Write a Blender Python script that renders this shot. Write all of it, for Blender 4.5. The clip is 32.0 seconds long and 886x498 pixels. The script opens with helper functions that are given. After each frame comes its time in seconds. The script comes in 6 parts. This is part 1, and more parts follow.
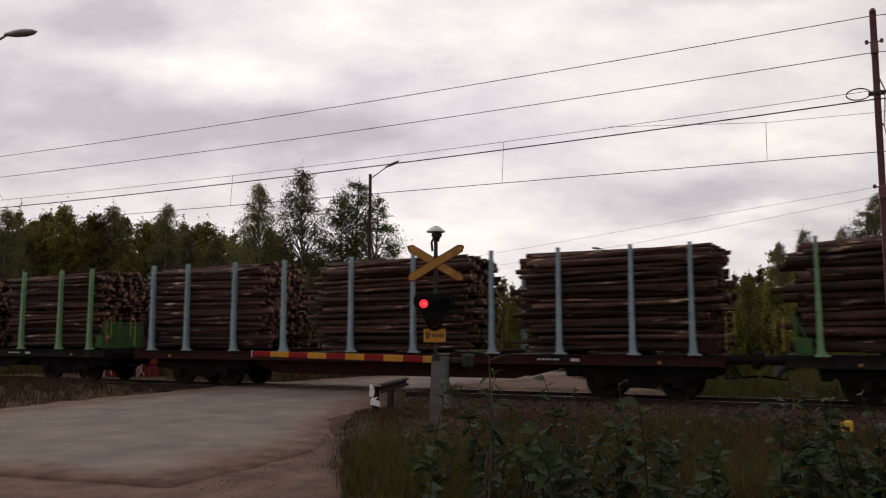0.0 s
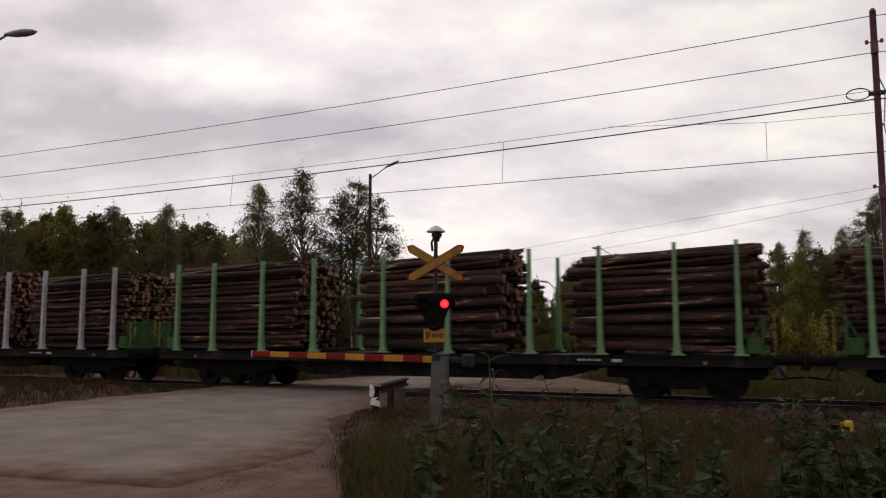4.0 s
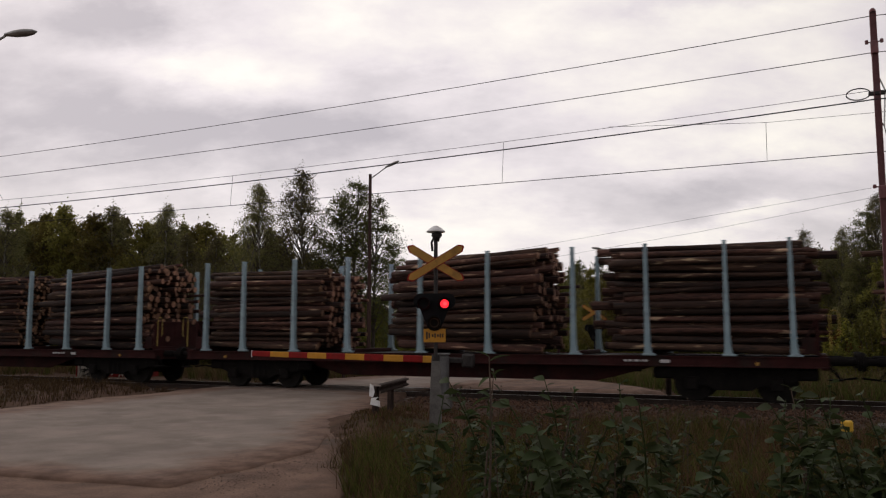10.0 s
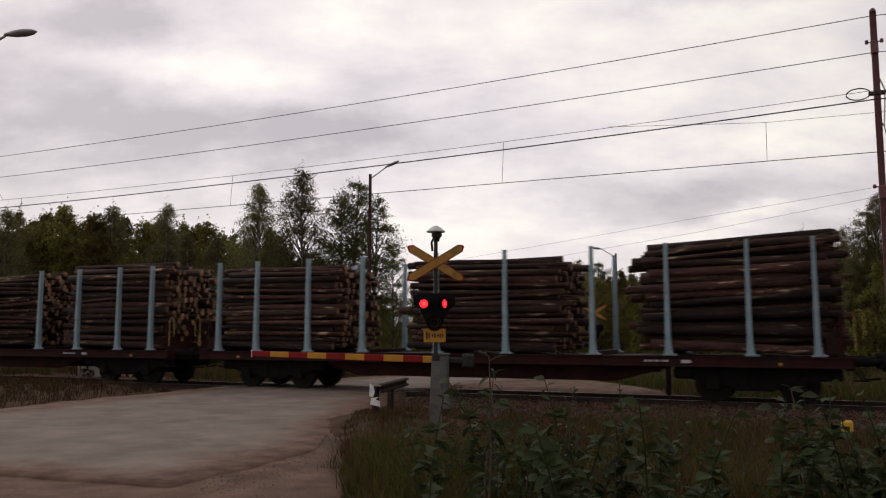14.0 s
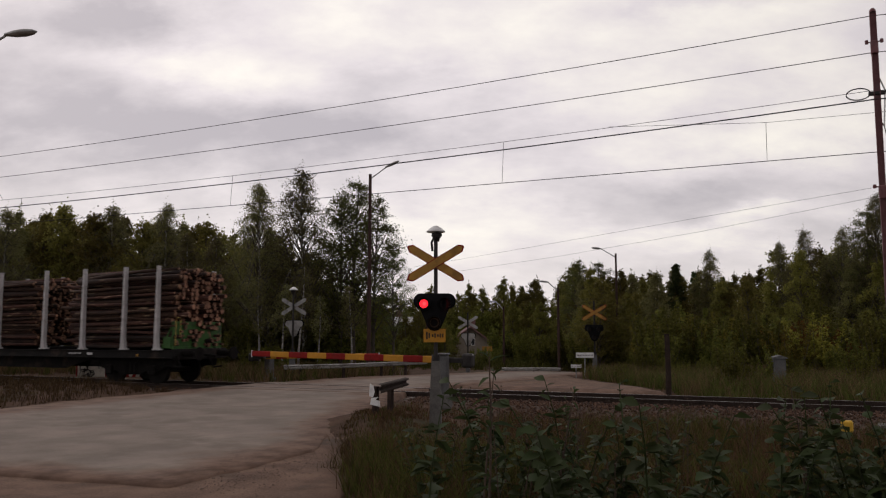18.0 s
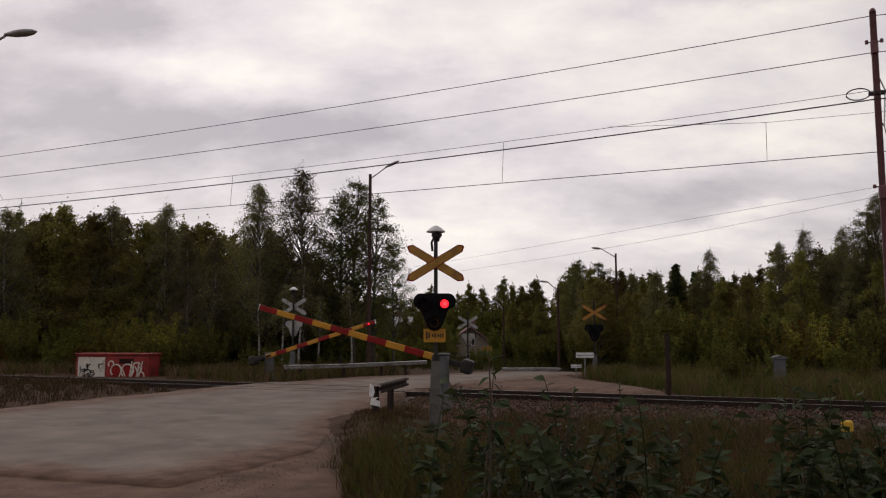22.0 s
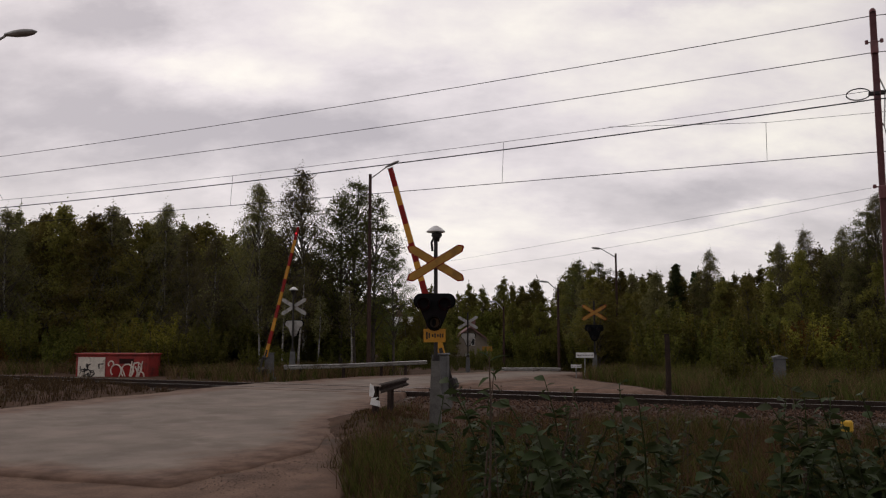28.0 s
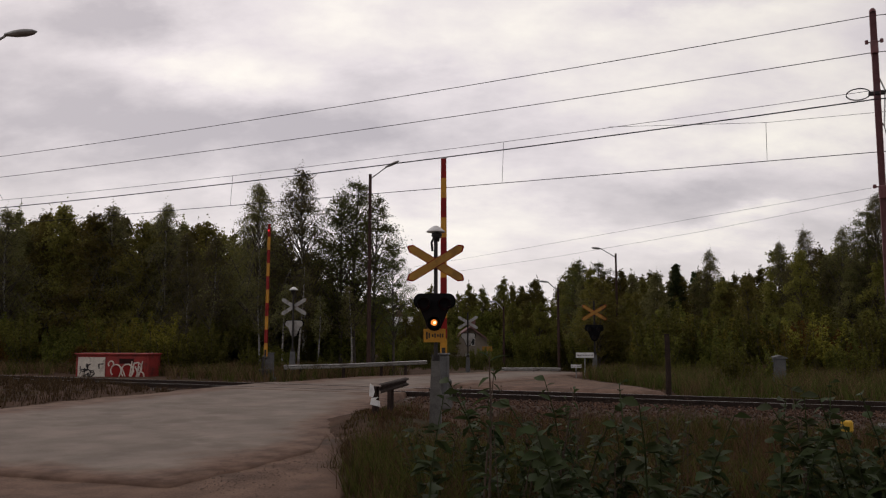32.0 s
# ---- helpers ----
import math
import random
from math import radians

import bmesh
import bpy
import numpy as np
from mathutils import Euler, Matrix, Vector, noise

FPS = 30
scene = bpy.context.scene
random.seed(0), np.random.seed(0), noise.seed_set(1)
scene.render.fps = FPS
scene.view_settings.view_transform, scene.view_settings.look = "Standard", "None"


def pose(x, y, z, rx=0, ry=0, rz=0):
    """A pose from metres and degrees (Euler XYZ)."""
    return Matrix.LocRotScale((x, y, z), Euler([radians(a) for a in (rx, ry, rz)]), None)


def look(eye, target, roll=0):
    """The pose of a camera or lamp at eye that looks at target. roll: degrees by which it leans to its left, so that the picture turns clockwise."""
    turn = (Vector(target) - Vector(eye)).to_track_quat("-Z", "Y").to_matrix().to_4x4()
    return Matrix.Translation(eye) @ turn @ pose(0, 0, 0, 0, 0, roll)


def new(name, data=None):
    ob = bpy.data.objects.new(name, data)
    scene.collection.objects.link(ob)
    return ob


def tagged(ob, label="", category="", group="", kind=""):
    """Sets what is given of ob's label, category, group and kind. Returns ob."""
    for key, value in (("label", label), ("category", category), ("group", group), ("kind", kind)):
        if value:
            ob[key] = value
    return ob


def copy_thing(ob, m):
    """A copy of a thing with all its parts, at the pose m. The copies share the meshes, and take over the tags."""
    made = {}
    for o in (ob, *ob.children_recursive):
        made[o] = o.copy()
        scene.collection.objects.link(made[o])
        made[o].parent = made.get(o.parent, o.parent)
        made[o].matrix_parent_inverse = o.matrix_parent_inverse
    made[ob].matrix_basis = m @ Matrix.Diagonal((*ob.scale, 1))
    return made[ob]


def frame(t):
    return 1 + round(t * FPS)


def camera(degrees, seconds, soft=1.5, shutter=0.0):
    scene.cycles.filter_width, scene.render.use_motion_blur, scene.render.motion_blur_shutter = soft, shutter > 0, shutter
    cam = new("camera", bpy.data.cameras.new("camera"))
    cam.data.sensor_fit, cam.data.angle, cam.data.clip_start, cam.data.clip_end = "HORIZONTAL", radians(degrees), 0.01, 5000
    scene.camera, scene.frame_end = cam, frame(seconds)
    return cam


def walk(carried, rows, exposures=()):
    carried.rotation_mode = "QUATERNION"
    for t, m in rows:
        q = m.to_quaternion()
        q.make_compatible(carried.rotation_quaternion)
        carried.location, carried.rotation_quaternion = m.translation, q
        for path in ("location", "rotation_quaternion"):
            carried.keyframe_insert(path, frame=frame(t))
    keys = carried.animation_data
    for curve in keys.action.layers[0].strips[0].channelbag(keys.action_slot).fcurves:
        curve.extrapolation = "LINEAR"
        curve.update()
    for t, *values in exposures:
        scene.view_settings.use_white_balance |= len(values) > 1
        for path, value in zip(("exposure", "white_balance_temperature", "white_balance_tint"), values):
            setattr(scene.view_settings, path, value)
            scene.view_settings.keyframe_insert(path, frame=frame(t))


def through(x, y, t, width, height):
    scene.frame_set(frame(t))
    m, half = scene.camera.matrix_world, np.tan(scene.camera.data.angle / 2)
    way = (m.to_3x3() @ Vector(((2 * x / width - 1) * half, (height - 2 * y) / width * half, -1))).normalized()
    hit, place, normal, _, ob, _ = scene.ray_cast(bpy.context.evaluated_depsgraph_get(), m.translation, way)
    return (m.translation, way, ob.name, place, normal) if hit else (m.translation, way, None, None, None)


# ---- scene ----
cam = camera(57.45, 32.0, soft=1.2, shutter=0.12)
EYE = (0.0, -22.4, 1.70)
VIEW = look(EYE, (-4.39586, -13.47959, 2.75011))
walk(cam, [(0.0, VIEW), (32.0, VIEW)], exposures=[(0.0, 0.07), (17.2, 0.07), (18.0, -0.01), (20.0, -0.03), (32.0, -0.03)])

# ---------------------------------------------------------------- world and sun
SUN_ELEV, SUN_AZ = 38.0, -60.0          # behind the clouds, beyond the line


# azimuth, height, breadth, depth in degrees, and how much heavier than the rest of the deck
CLOUD_BANKS = ((-54.0, 16.4, 6.0, 2.4, 0.34), (-50.5, 20.0, 5.0, 1.3, 0.60), (-48.0, 12.4, 13.0, 2.2, 0.56), (-33.0, 14.4, 9.0, 1.6, 0.36), (-11.0, 9.4, 9.0, 1.2, 0.34), (-48.0, 8.0, 12.0, 1.6, 0.2), (-8.3, 22.4, 4.5, 0.8, 0.4),
               (-27.0, 17.4, 3.0, 0.8, 0.20), (-44.5, 17.9, 5.0, 0.8, -0.22), (-19.0, 20.6, 12.0, 2.4, -0.26), (-2.0, 12.8, 7.0, 1.3, -0.34), (-26.0, 7.6, 8.0, 1.6, -0.30), (-5.0, 7.4, 5.0, 0.5, -0.40),
               (40.0, 18.0, 16.0, 4.0, 0.3), (120.0, 25.0, 30.0, 7.0, 0.25), (-120.0, 22.0, 25.0, 6.0, 0.25))


def build_world():
    w = bpy.data.worlds.new("overcast_sky")
    scene.world = w
    w.use_nodes = True
    nt = w.node_tree
    nt.nodes.clear()
    N, K = nt.nodes.new, nt.links.new
    out, bg = N("ShaderNodeOutputWorld"), N("ShaderNodeBackground")
    sky = N("ShaderNodeTexSky")
    sky.sky_type, sky.sun_disc = "NISHITA", False
    sky.sun_elevation, sky.sun_rotation = radians(SUN_ELEV), radians(SUN_AZ)
    sky.air_density, sky.dust_density = 1.0, 2.0
    co, mp = N("ShaderNodeTexCoord"), N("ShaderNodeMapping")
    # flatten the direction on to a cloud deck: xy / (z + k)
    sep, comb = N("ShaderNodeSeparateXYZ"), N("ShaderNodeCombineXYZ")
    K(co.outputs["Generated"], sep.inputs[0])
    zc = N("ShaderNodeMath"); zc.operation = "MAXIMUM"; zc.inputs[1].default_value = 0.0
    K(sep.outputs[2], zc.inputs[0])
    za = N("ShaderNodeMath"); za.operation = "ADD"; za.inputs[1].default_value = 0.42
    K(zc.outputs[0], za.inputs[0])
    for i in (0, 1):
        d = N("ShaderNodeMath"); d.operation = "DIVIDE"
        K(sep.outputs[i], d.inputs[0]); K(za.outputs[0], d.inputs[1]); K(d.outputs[0], comb.inputs[i])
    mp.vector_type = "TEXTURE"
    mp.inputs["Rotation"].default_value = (0, 0, radians(26))
    mp.inputs["Scale"].default_value = (1.15, 0.8, 1.0)
    mp.inputs["Location"].default_value = (2.3, 0.4, 0.0)
    K(comb.outputs[0], mp.inputs[0])
    big, fine = N("ShaderNodeTexNoise"), N("ShaderNodeTexNoise")
    big.inputs["Scale"].default_value, big.inputs["Detail"].default_value, big.inputs["Roughness"].default_value = 0.80, 7.0, 0.5
    big.inputs["Distortion"].default_value = 0.25
    fine.inputs["Scale"].default_value, fine.inputs["Detail"].default_value, fine.inputs["Roughness"].default_value = 4.4, 9.0, 0.58
    K(mp.outputs[0], big.inputs["Vector"]); K(mp.outputs[0], fine.inputs["Vector"])
    def math_node(op, p, q):
        n = N("ShaderNodeMath"); n.operation = op
        for i, v in enumerate((p, q)):
            if isinstance(v, (int, float)):
                n.inputs[i].default_value = v
            elif v is not None:
                K(v, n.inputs[i])
        return n.outputs[0]
    # greyness of the deck: broad and fine billows
    grey = math_node("MULTIPLY", math_node("SUBTRACT", big.outputs["Fac"], 0.5), 1.1)
    grey = math_node("ADD", grey, math_node("MULTIPLY", math_node("SUBTRACT", fine.outputs["Fac"], 0.5), 1.35))
    grey = math_node("ADD", grey, 0.44)
    # banks of heavier and thinner cloud by azimuth and height, with frayed borders
    az = math_node("ARCTAN2", sep.outputs[0], sep.outputs[1])
    el = math_node("ARCSINE", sep.outputs[2], None)
    fray = N("ShaderNodeTexNoise")
    fray.inputs["Scale"].default_value, fray.inputs["Detail"].default_value, fray.inputs["Roughness"].default_value = 2.6, 8.0, 0.62
    K(mp.outputs[0], fray.inputs["Vector"])
    fs_ = N("ShaderNodeSeparateColor")
    K(fray.outputs["Color"], fs_.inputs[0])
    az = math_node("ADD", az, math_node("MULTIPLY", math_node("SUBTRACT", fs_.outputs[0], 0.5), 0.34))
    el = math_node("ADD", el, math_node("MULTIPLY", math_node("SUBTRACT", fs_.outputs[1], 0.5), 0.13))
    for a0, e0, wa, we, heavy in CLOUD_BANKS:
        p = math_node("POWER", math_node("MULTIPLY", math_node("SUBTRACT", az, radians(a0)), 1 / radians(wa)), 2.0)
        q = math_node("POWER", math_node("MULTIPLY", math_node("SUBTRACT", el, radians(e0)), 1 / radians(we)), 2.0)
        g = math_node("EXPONENT", math_node("MULTIPLY", math_node("ADD", p, q), -0.5), None)
        grey = math_node("ADD", grey, math_node("MULTIPLY", g, heavy))
    ramp = N("ShaderNodeValToRGB")
    e = ramp.color_ramp.elements
    e[0].position, e[0].color = 0.0, (1.03, 0.97, 0.875, 1)
    e[1].position, e[1].color = 1.0, (0.475, 0.435, 0.465, 1)
    m = e.new(0.48); m.color = (0.765, 0.70, 0.715, 1)
    K(grey, ramp.inputs[0])
    # a little brighter towards the horizon, where the deck is thin
    hz = N("ShaderNodeMapRange")
    hz.inputs["From Min"].default_value, hz.inputs["From Max"].default_value = 0.0, 0.22
    hz.inputs["To Min"].default_value, hz.inputs["To Max"].default_value = 0.35, 0.0
    K(zc.outputs[0], hz.inputs["Value"])
    glow = N("ShaderNodeMix"); glow.data_type = "RGBA"
    glow.inputs["B"].default_value = (0.92, 0.86, 0.81, 1)
    K(hz.outputs[0], glow.inputs["Factor"]); K(ramp.outputs[0], glow.inputs["A"])
    # the clear sky above the clouds adds a faint tint
    sk = N("ShaderNodeVectorMath"); sk.operation = "SCALE"; sk.inputs["Scale"].default_value = 0.006
    K(sky.outputs[0], sk.inputs[0])
    add = N("ShaderNodeVectorMath"); add.operation = "ADD"
    K(glow.outputs["Result"], add.inputs[0]); K(sk.outputs[0], add.inputs[1])
    # the deck is brightest on the sun's side and greyer behind
    side = N("ShaderNodeVectorMath"); side.operation = "DOT_PRODUCT"
    side.inputs[1].default_value = (math.sin(radians(SUN_AZ)), math.cos(radians(SUN_AZ)), 0.0)
    K(co.outputs["Generated"], side.inputs[0])
    fall = N("ShaderNodeMapRange"); fall.interpolation_type = "SMOOTHSTEP"
    fall.inputs["From Min"].default_value, fall.inputs["From Max"].default_value = -0.45, 1.0
    fall.inputs["To Min"].default_value, fall.inputs["To Max"].default_value = 0.63, 1.03
    K(side.outputs["Value"], fall.inputs["Value"])
    lit = N("ShaderNodeVectorMath"); lit.operation = "SCALE"
    K(add.outputs[0], lit.inputs[0]); K(fall.outputs[0], lit.inputs["Scale"])
    K(lit.outputs[0], bg.inputs["Color"])
    bg.inputs["Strength"].default_value = 1.0
    K(bg.outputs[0], out.inputs[0])


build_world()
sun_data = bpy.data.lights.new("sun", "SUN")
sun_data.energy, sun_data.angle, sun_data.color = 0.25, radians(30), (1.0, 0.96, 0.9)
sun = new("sun", sun_data)
az_s, el_s = radians(SUN_AZ), radians(SUN_ELEV)
sun.matrix_world = look((60 * math.sin(az_s) * math.cos(el_s), 60 * math.cos(az_s) * math.cos(el_s), 60 * math.sin(el_s)), (0, 0, 0))


# ---------------------------------------------------------------- materials
def surface(name, c1, c2, scale=6.0, rough=0.8, metal=0.0, bump=0.25, fine=60.0, stain=None, stain_scale=0.7,
            stretch=(1, 1, 1), vary=0.0, spec=0.4, rise=0.01, coords="Object", stain_at=(0.52, 0.68)):
    """Two colours mixed by a coarse and a fine grain, stains of a third one, relief, and a spread of value from piece to piece."""
    m = bpy.data.materials.new(name)
    m.use_nodes = True
    nt = m.node_tree
    N, K = nt.nodes.new, nt.links.new
    b = nt.nodes["Principled BSDF"]
    b.inputs["Roughness"].default_value, b.inputs["Metallic"].default_value = rough, metal
    b.inputs["Specular IOR Level"].default_value = spec
    co, mp = N("ShaderNodeTexCoord"), N("ShaderNodeMapping")
    mp.inputs["Scale"].default_value = stretch
    K(co.outputs[coords], mp.inputs[0])
    a, f = N("ShaderNodeTexNoise"), N("ShaderNodeTexNoise")
    for n, s, d in ((a, scale, 6.0), (f, fine, 4.0)):
        n.inputs["Scale"].default_value, n.inputs["Detail"].default_value = s, d
        K(mp.outputs[0], n.inputs["Vector"])
    mx = N("ShaderNodeMath"); mx.operation = "MULTIPLY_ADD"; mx.inputs[1].default_value = 0.45
    h = N("ShaderNodeMath"); h.operation = "MULTIPLY"; h.inputs[1].default_value = 0.55
    K(a.outputs["Fac"], h.inputs[0]); K(f.outputs["Fac"], mx.inputs[0]); K(h.outputs[0], mx.inputs[2])
    rp = N("ShaderNodeValToRGB")
    rp.color_ramp.elements[0].position, rp.color_ramp.elements[0].color = 0.36, (*c1, 1)
    rp.color_ramp.elements[1].position, rp.color_ramp.elements[1].color = 0.64, (*c2, 1)
    K(mx.outputs[0], rp.inputs[0])
    col = rp.outputs[0]
    if stain:
        st, sr = N("ShaderNodeTexNoise"), N("ShaderNodeValToRGB")
        st.inputs["Scale"].default_value, st.inputs["Detail"].default_value, st.inputs["Roughness"].default_value = stain_scale, 8.0, 0.65
        K(mp.outputs[0], st.inputs["Vector"])
        sr.color_ramp.elements[0].position, sr.color_ramp.elements[1].position = stain_at
        K(st.outputs["Fac"], sr.inputs[0])
        mm = N("ShaderNodeMix"); mm.data_type = "RGBA"
        mm.inputs["B"].default_value = (*stain, 1)
        K(sr.outputs[0], mm.inputs["Factor"]); K(col, mm.inputs["A"])
        col = mm.outputs["Result"]
    if vary:
        oi, ge = N("ShaderNodeObjectInfo"), N("ShaderNodeNewGeometry")
        ad = N("ShaderNodeMath"); ad.operation = "ADD"
        fr = N("ShaderNodeMath"); fr.operation = "FRACT"
        K(oi.outputs["Random"], ad.inputs[0]); K(ge.outputs["Random Per Island"], ad.inputs[1]); K(ad.outputs[0], fr.inputs[0])
        mr = N("ShaderNodeMapRange")
        mr.inputs["To Min"].default_value, mr.inputs["To Max"].default_value = 1 - vary, 1 + vary
        K(fr.outputs[0], mr.inputs["Value"])
        hs = N("ShaderNodeHueSaturation")
        K(mr.outputs[0], hs.inputs["Value"]); K(col, hs.inputs["Color"])
        hr = N("ShaderNodeMapRange")
        hr.inputs["To Min"].default_value, hr.inputs["To Max"].default_value = 0.5 - 0.015 * vary, 0.5 + 0.015 * vary
        K(oi.outputs["Random"], hr.inputs["Value"]); K(hr.outputs[0], hs.inputs["Hue"])
        col = hs.outputs[0]
    K(col, b.inputs["Base Color"])
    if bump:
        bp = N("ShaderNodeBump")
        bp.inputs["Strength"].default_value, bp.inputs["Distance"].default_value = bump, rise
        K(mx.outputs[0], bp.inputs["Height"]); K(bp.outputs[0], b.inputs["Normal"])
    return m


def leafy(name, c1, c2, through=0.5, vary=0.35, rough=0.85, spec=0.06):
    """Foliage: each leaf takes its own tone, and lets some light through."""
    m = bpy.data.materials.new(name)
    m.use_nodes = True
    nt = m.node_tree
    N, K = nt.nodes.new, nt.links.new
    b, out = nt.nodes["Principled BSDF"], nt.nodes["Material Output"]
    b.inputs["Roughness"].default_value, b.inputs["Specular IOR Level"].default_value = rough, spec
    ge, oi = N("ShaderNodeNewGeometry"), N("ShaderNodeObjectInfo")
    rp = N("ShaderNodeValToRGB")
    rp.color_ramp.elements[0].color, rp.color_ramp.elements[1].color = (*c1, 1), (*c2, 1)
    K(ge.outputs["Random Per Island"], rp.inputs[0])
    hs, mr, hr = N("ShaderNodeHueSaturation"), N("ShaderNodeMapRange"), N("ShaderNodeMapRange")
    mr.inputs["To Min"].default_value, mr.inputs["To Max"].default_value = 1 - vary, 1 + vary
    hr.inputs["To Min"].default_value, hr.inputs["To Max"].default_value = 0.485, 0.52
    K(oi.outputs["Random"], mr.inputs["Value"]); K(mr.outputs[0], hs.inputs["Value"])
    K(oi.outputs["Random"], hr.inputs["Value"]); K(hr.outputs[0], hs.inputs["Hue"])
    K(rp.outputs[0], hs.inputs["Color"])
    K(hs.outputs[0], b.inputs["Base Color"])
    tr, mx = N("ShaderNodeBsdfTranslucent"), N("ShaderNodeMixShader")
    mx.inputs[0].default_value = through
    K(hs.outputs[0], tr.inputs["Color"]); K(b.outputs[0], mx.inputs[1]); K(tr.outputs[0], mx.inputs[2])
    K(mx.outputs[0], out.inputs[0])
    return m


def glowing(name, colour, strength):
    m = bpy.data.materials.new(name)
    m.use_nodes = True
    b = m.node_tree.nodes["Principled BSDF"]
    b.inputs["Base Color"].default_value = (*[0.5 * c for c in colour], 1)
    b.inputs["Emission Color"].default_value, b.inputs["Emission Strength"].default_value = (*colour, 1), strength
    return m


M = {}
M["soil"] = surface("dry_soil", (0.040, 0.023, 0.015), (0.10, 0.06, 0.041), 1.5, 0.95, bump=0.6, fine=22, stain=(0.04, 0.042, 0.018), stain_scale=0.35, rise=0.03, spec=0.08)
M["asphalt"] = surface("worn_asphalt", (0.114, 0.080, 0.063), (0.226, 0.168, 0.133), 1.4, 0.9, bump=0.6, fine=75, stain=(0.105, 0.077, 0.061), stain_scale=0.6, stretch=(0.8, 0.4, 1))
M["gravel"] = surface("packed_gravel", (0.080, 0.047, 0.033), (0.185, 0.116, 0.082), 2.2, 0.95, bump=0.7, fine=40, stain=(0.07, 0.05, 0.038), stain_scale=0.6, rise=0.02, spec=0.2)
M["road"] = surface("worn_road_asphalt", (0.140, 0.112, 0.092), (0.255, 0.207, 0.172), 1.1, 0.92, bump=0.8, fine=60, stain=(0.150, 0.120, 0.098), stain_scale=0.7, stain_at=(0.5, 0.62), rise=0.012, spec=0.25)


def dirty_edges(m):
    """Packed dirt drawn over the asphalt from its edges inwards; the mesh carries the distance to the edge in metres."""
    nt = m.node_tree
    N, K = nt.nodes.new, nt.links.new
    b = nt.nodes["Principled BSDF"]
    old = b.inputs["Base Color"].links[0].from_socket
    co, at = N("ShaderNodeTexCoord"), N("ShaderNodeAttribute")
    at.attribute_name = "edge"
    fray, grain = N("ShaderNodeTexNoise"), N("ShaderNodeTexNoise")
    for n, sc, de in ((fray, 0.8, 9.0), (grain, 2.2, 8.0)):
        n.inputs["Scale"].default_value, n.inputs["Detail"].default_value, n.inputs["Roughness"].default_value = sc, de, 0.62
        K(co.outputs["Object"], n.inputs["Vector"])
    off = N("ShaderNodeMath"); off.operation = "MULTIPLY_ADD"
    off.inputs[1].default_value, off.inputs[2].default_value = 3.4, -1.7
    K(fray.outputs["Fac"], off.inputs[0])
    ad = N("ShaderNodeMath"); ad.operation = "ADD"
    K(at.outputs["Fac"], ad.inputs[0]); K(off.outputs[0], ad.inputs[1])
    mr = N("ShaderNodeMapRange"); mr.interpolation_type = "SMOOTHSTEP"
    mr.inputs["From Min"].default_value, mr.inputs["From Max"].default_value = 0.6, 2.0
    mr.inputs["To Min"].default_value, mr.inputs["To Max"].default_value = 1.0, 0.0
    K(ad.outputs[0], mr.inputs["Value"])
    rp = N("ShaderNodeValToRGB")
    rp.color_ramp.elements[0].position, rp.color_ramp.elements[0].color = 0.34, (0.092, 0.055, 0.039, 1)
    rp.color_ramp.elements[1].position, rp.color_ramp.elements[1].color = 0.66, (0.195, 0.126, 0.092, 1)
    K(grain.outputs["Fac"], rp.inputs[0])
    mx = N("ShaderNodeMix"); mx.data_type = "RGBA"
    K(mr.outputs[0], mx.inputs["Factor"]); K(old, mx.inputs["A"]); K(rp.outputs[0], mx.inputs["B"])
    K(mx.outputs["Result"], b.inputs["Base Color"])


dirty_edges(M["road"])
M["ballast"] = surface("railway_ballast", (0.03, 0.018, 0.012), (0.105, 0.066, 0.047), 9.0, 0.95, bump=1.0, fine=30, rise=0.04)
M["stone"] = surface("ballast_stone", (0.030, 0.015, 0.009), (0.125, 0.066, 0.041), 14.0, 0.9, vary=0.45, fine=70)
M["rail"] = surface("rusty_rail", (0.014, 0.009, 0.007), (0.045, 0.027, 0.02), 8.0, 0.6, 0.4, fine=60)
M["railtop"] = surface("worn_rail_head", (0.18, 0.17, 0.165), (0.3, 0.28, 0.27), 8.0, 0.35, 0.9, bump=0.05)
M["sleeper"] = surface("old_concrete_sleeper", (0.10, 0.085, 0.07), (0.2, 0.175, 0.155), 7.0, 0.9, vary=0.25)
M["concrete"] = surface("weathered_concrete", (0.07, 0.066, 0.062), (0.15, 0.142, 0.134), 5.0, 0.9, fine=45, stain=(0.10, 0.095, 0.085), stain_scale=2.0)
M["bark"] = surface("pine_bark", (0.011, 0.0052, 0.0038), (0.078, 0.036, 0.024), 7.0, 0.9, bump=0.9, fine=34, stretch=(0.16, 1, 1), vary=0.72, stain=(0.36, 0.25, 0.165), stain_scale=6.0, rise=0.02, stain_at=(0.60, 0.67))
M["cut"] = surface("sawn_log_end", (0.10, 0.048, 0.028), (0.36, 0.2, 0.12), 9.0, 0.85, bump=0.2, fine=50, vary=0.45)
M["maroon"] = surface("oxide_red_wagon_paint", (0.020, 0.006, 0.006), (0.045, 0.013, 0.012), 2.2, 0.75, 0.0, bump=0.15, fine=25, stain=(0.022, 0.016, 0.014), stain_scale=1.2, spec=0.12)
M["black"] = surface("sooty_black_paint", (0.007, 0.007, 0.007), (0.02, 0.018, 0.017), 2.5, 0.75, 0.0, bump=0.2, fine=25, stain=(0.045, 0.033, 0.026), stain_scale=1.5, spec=0.12)
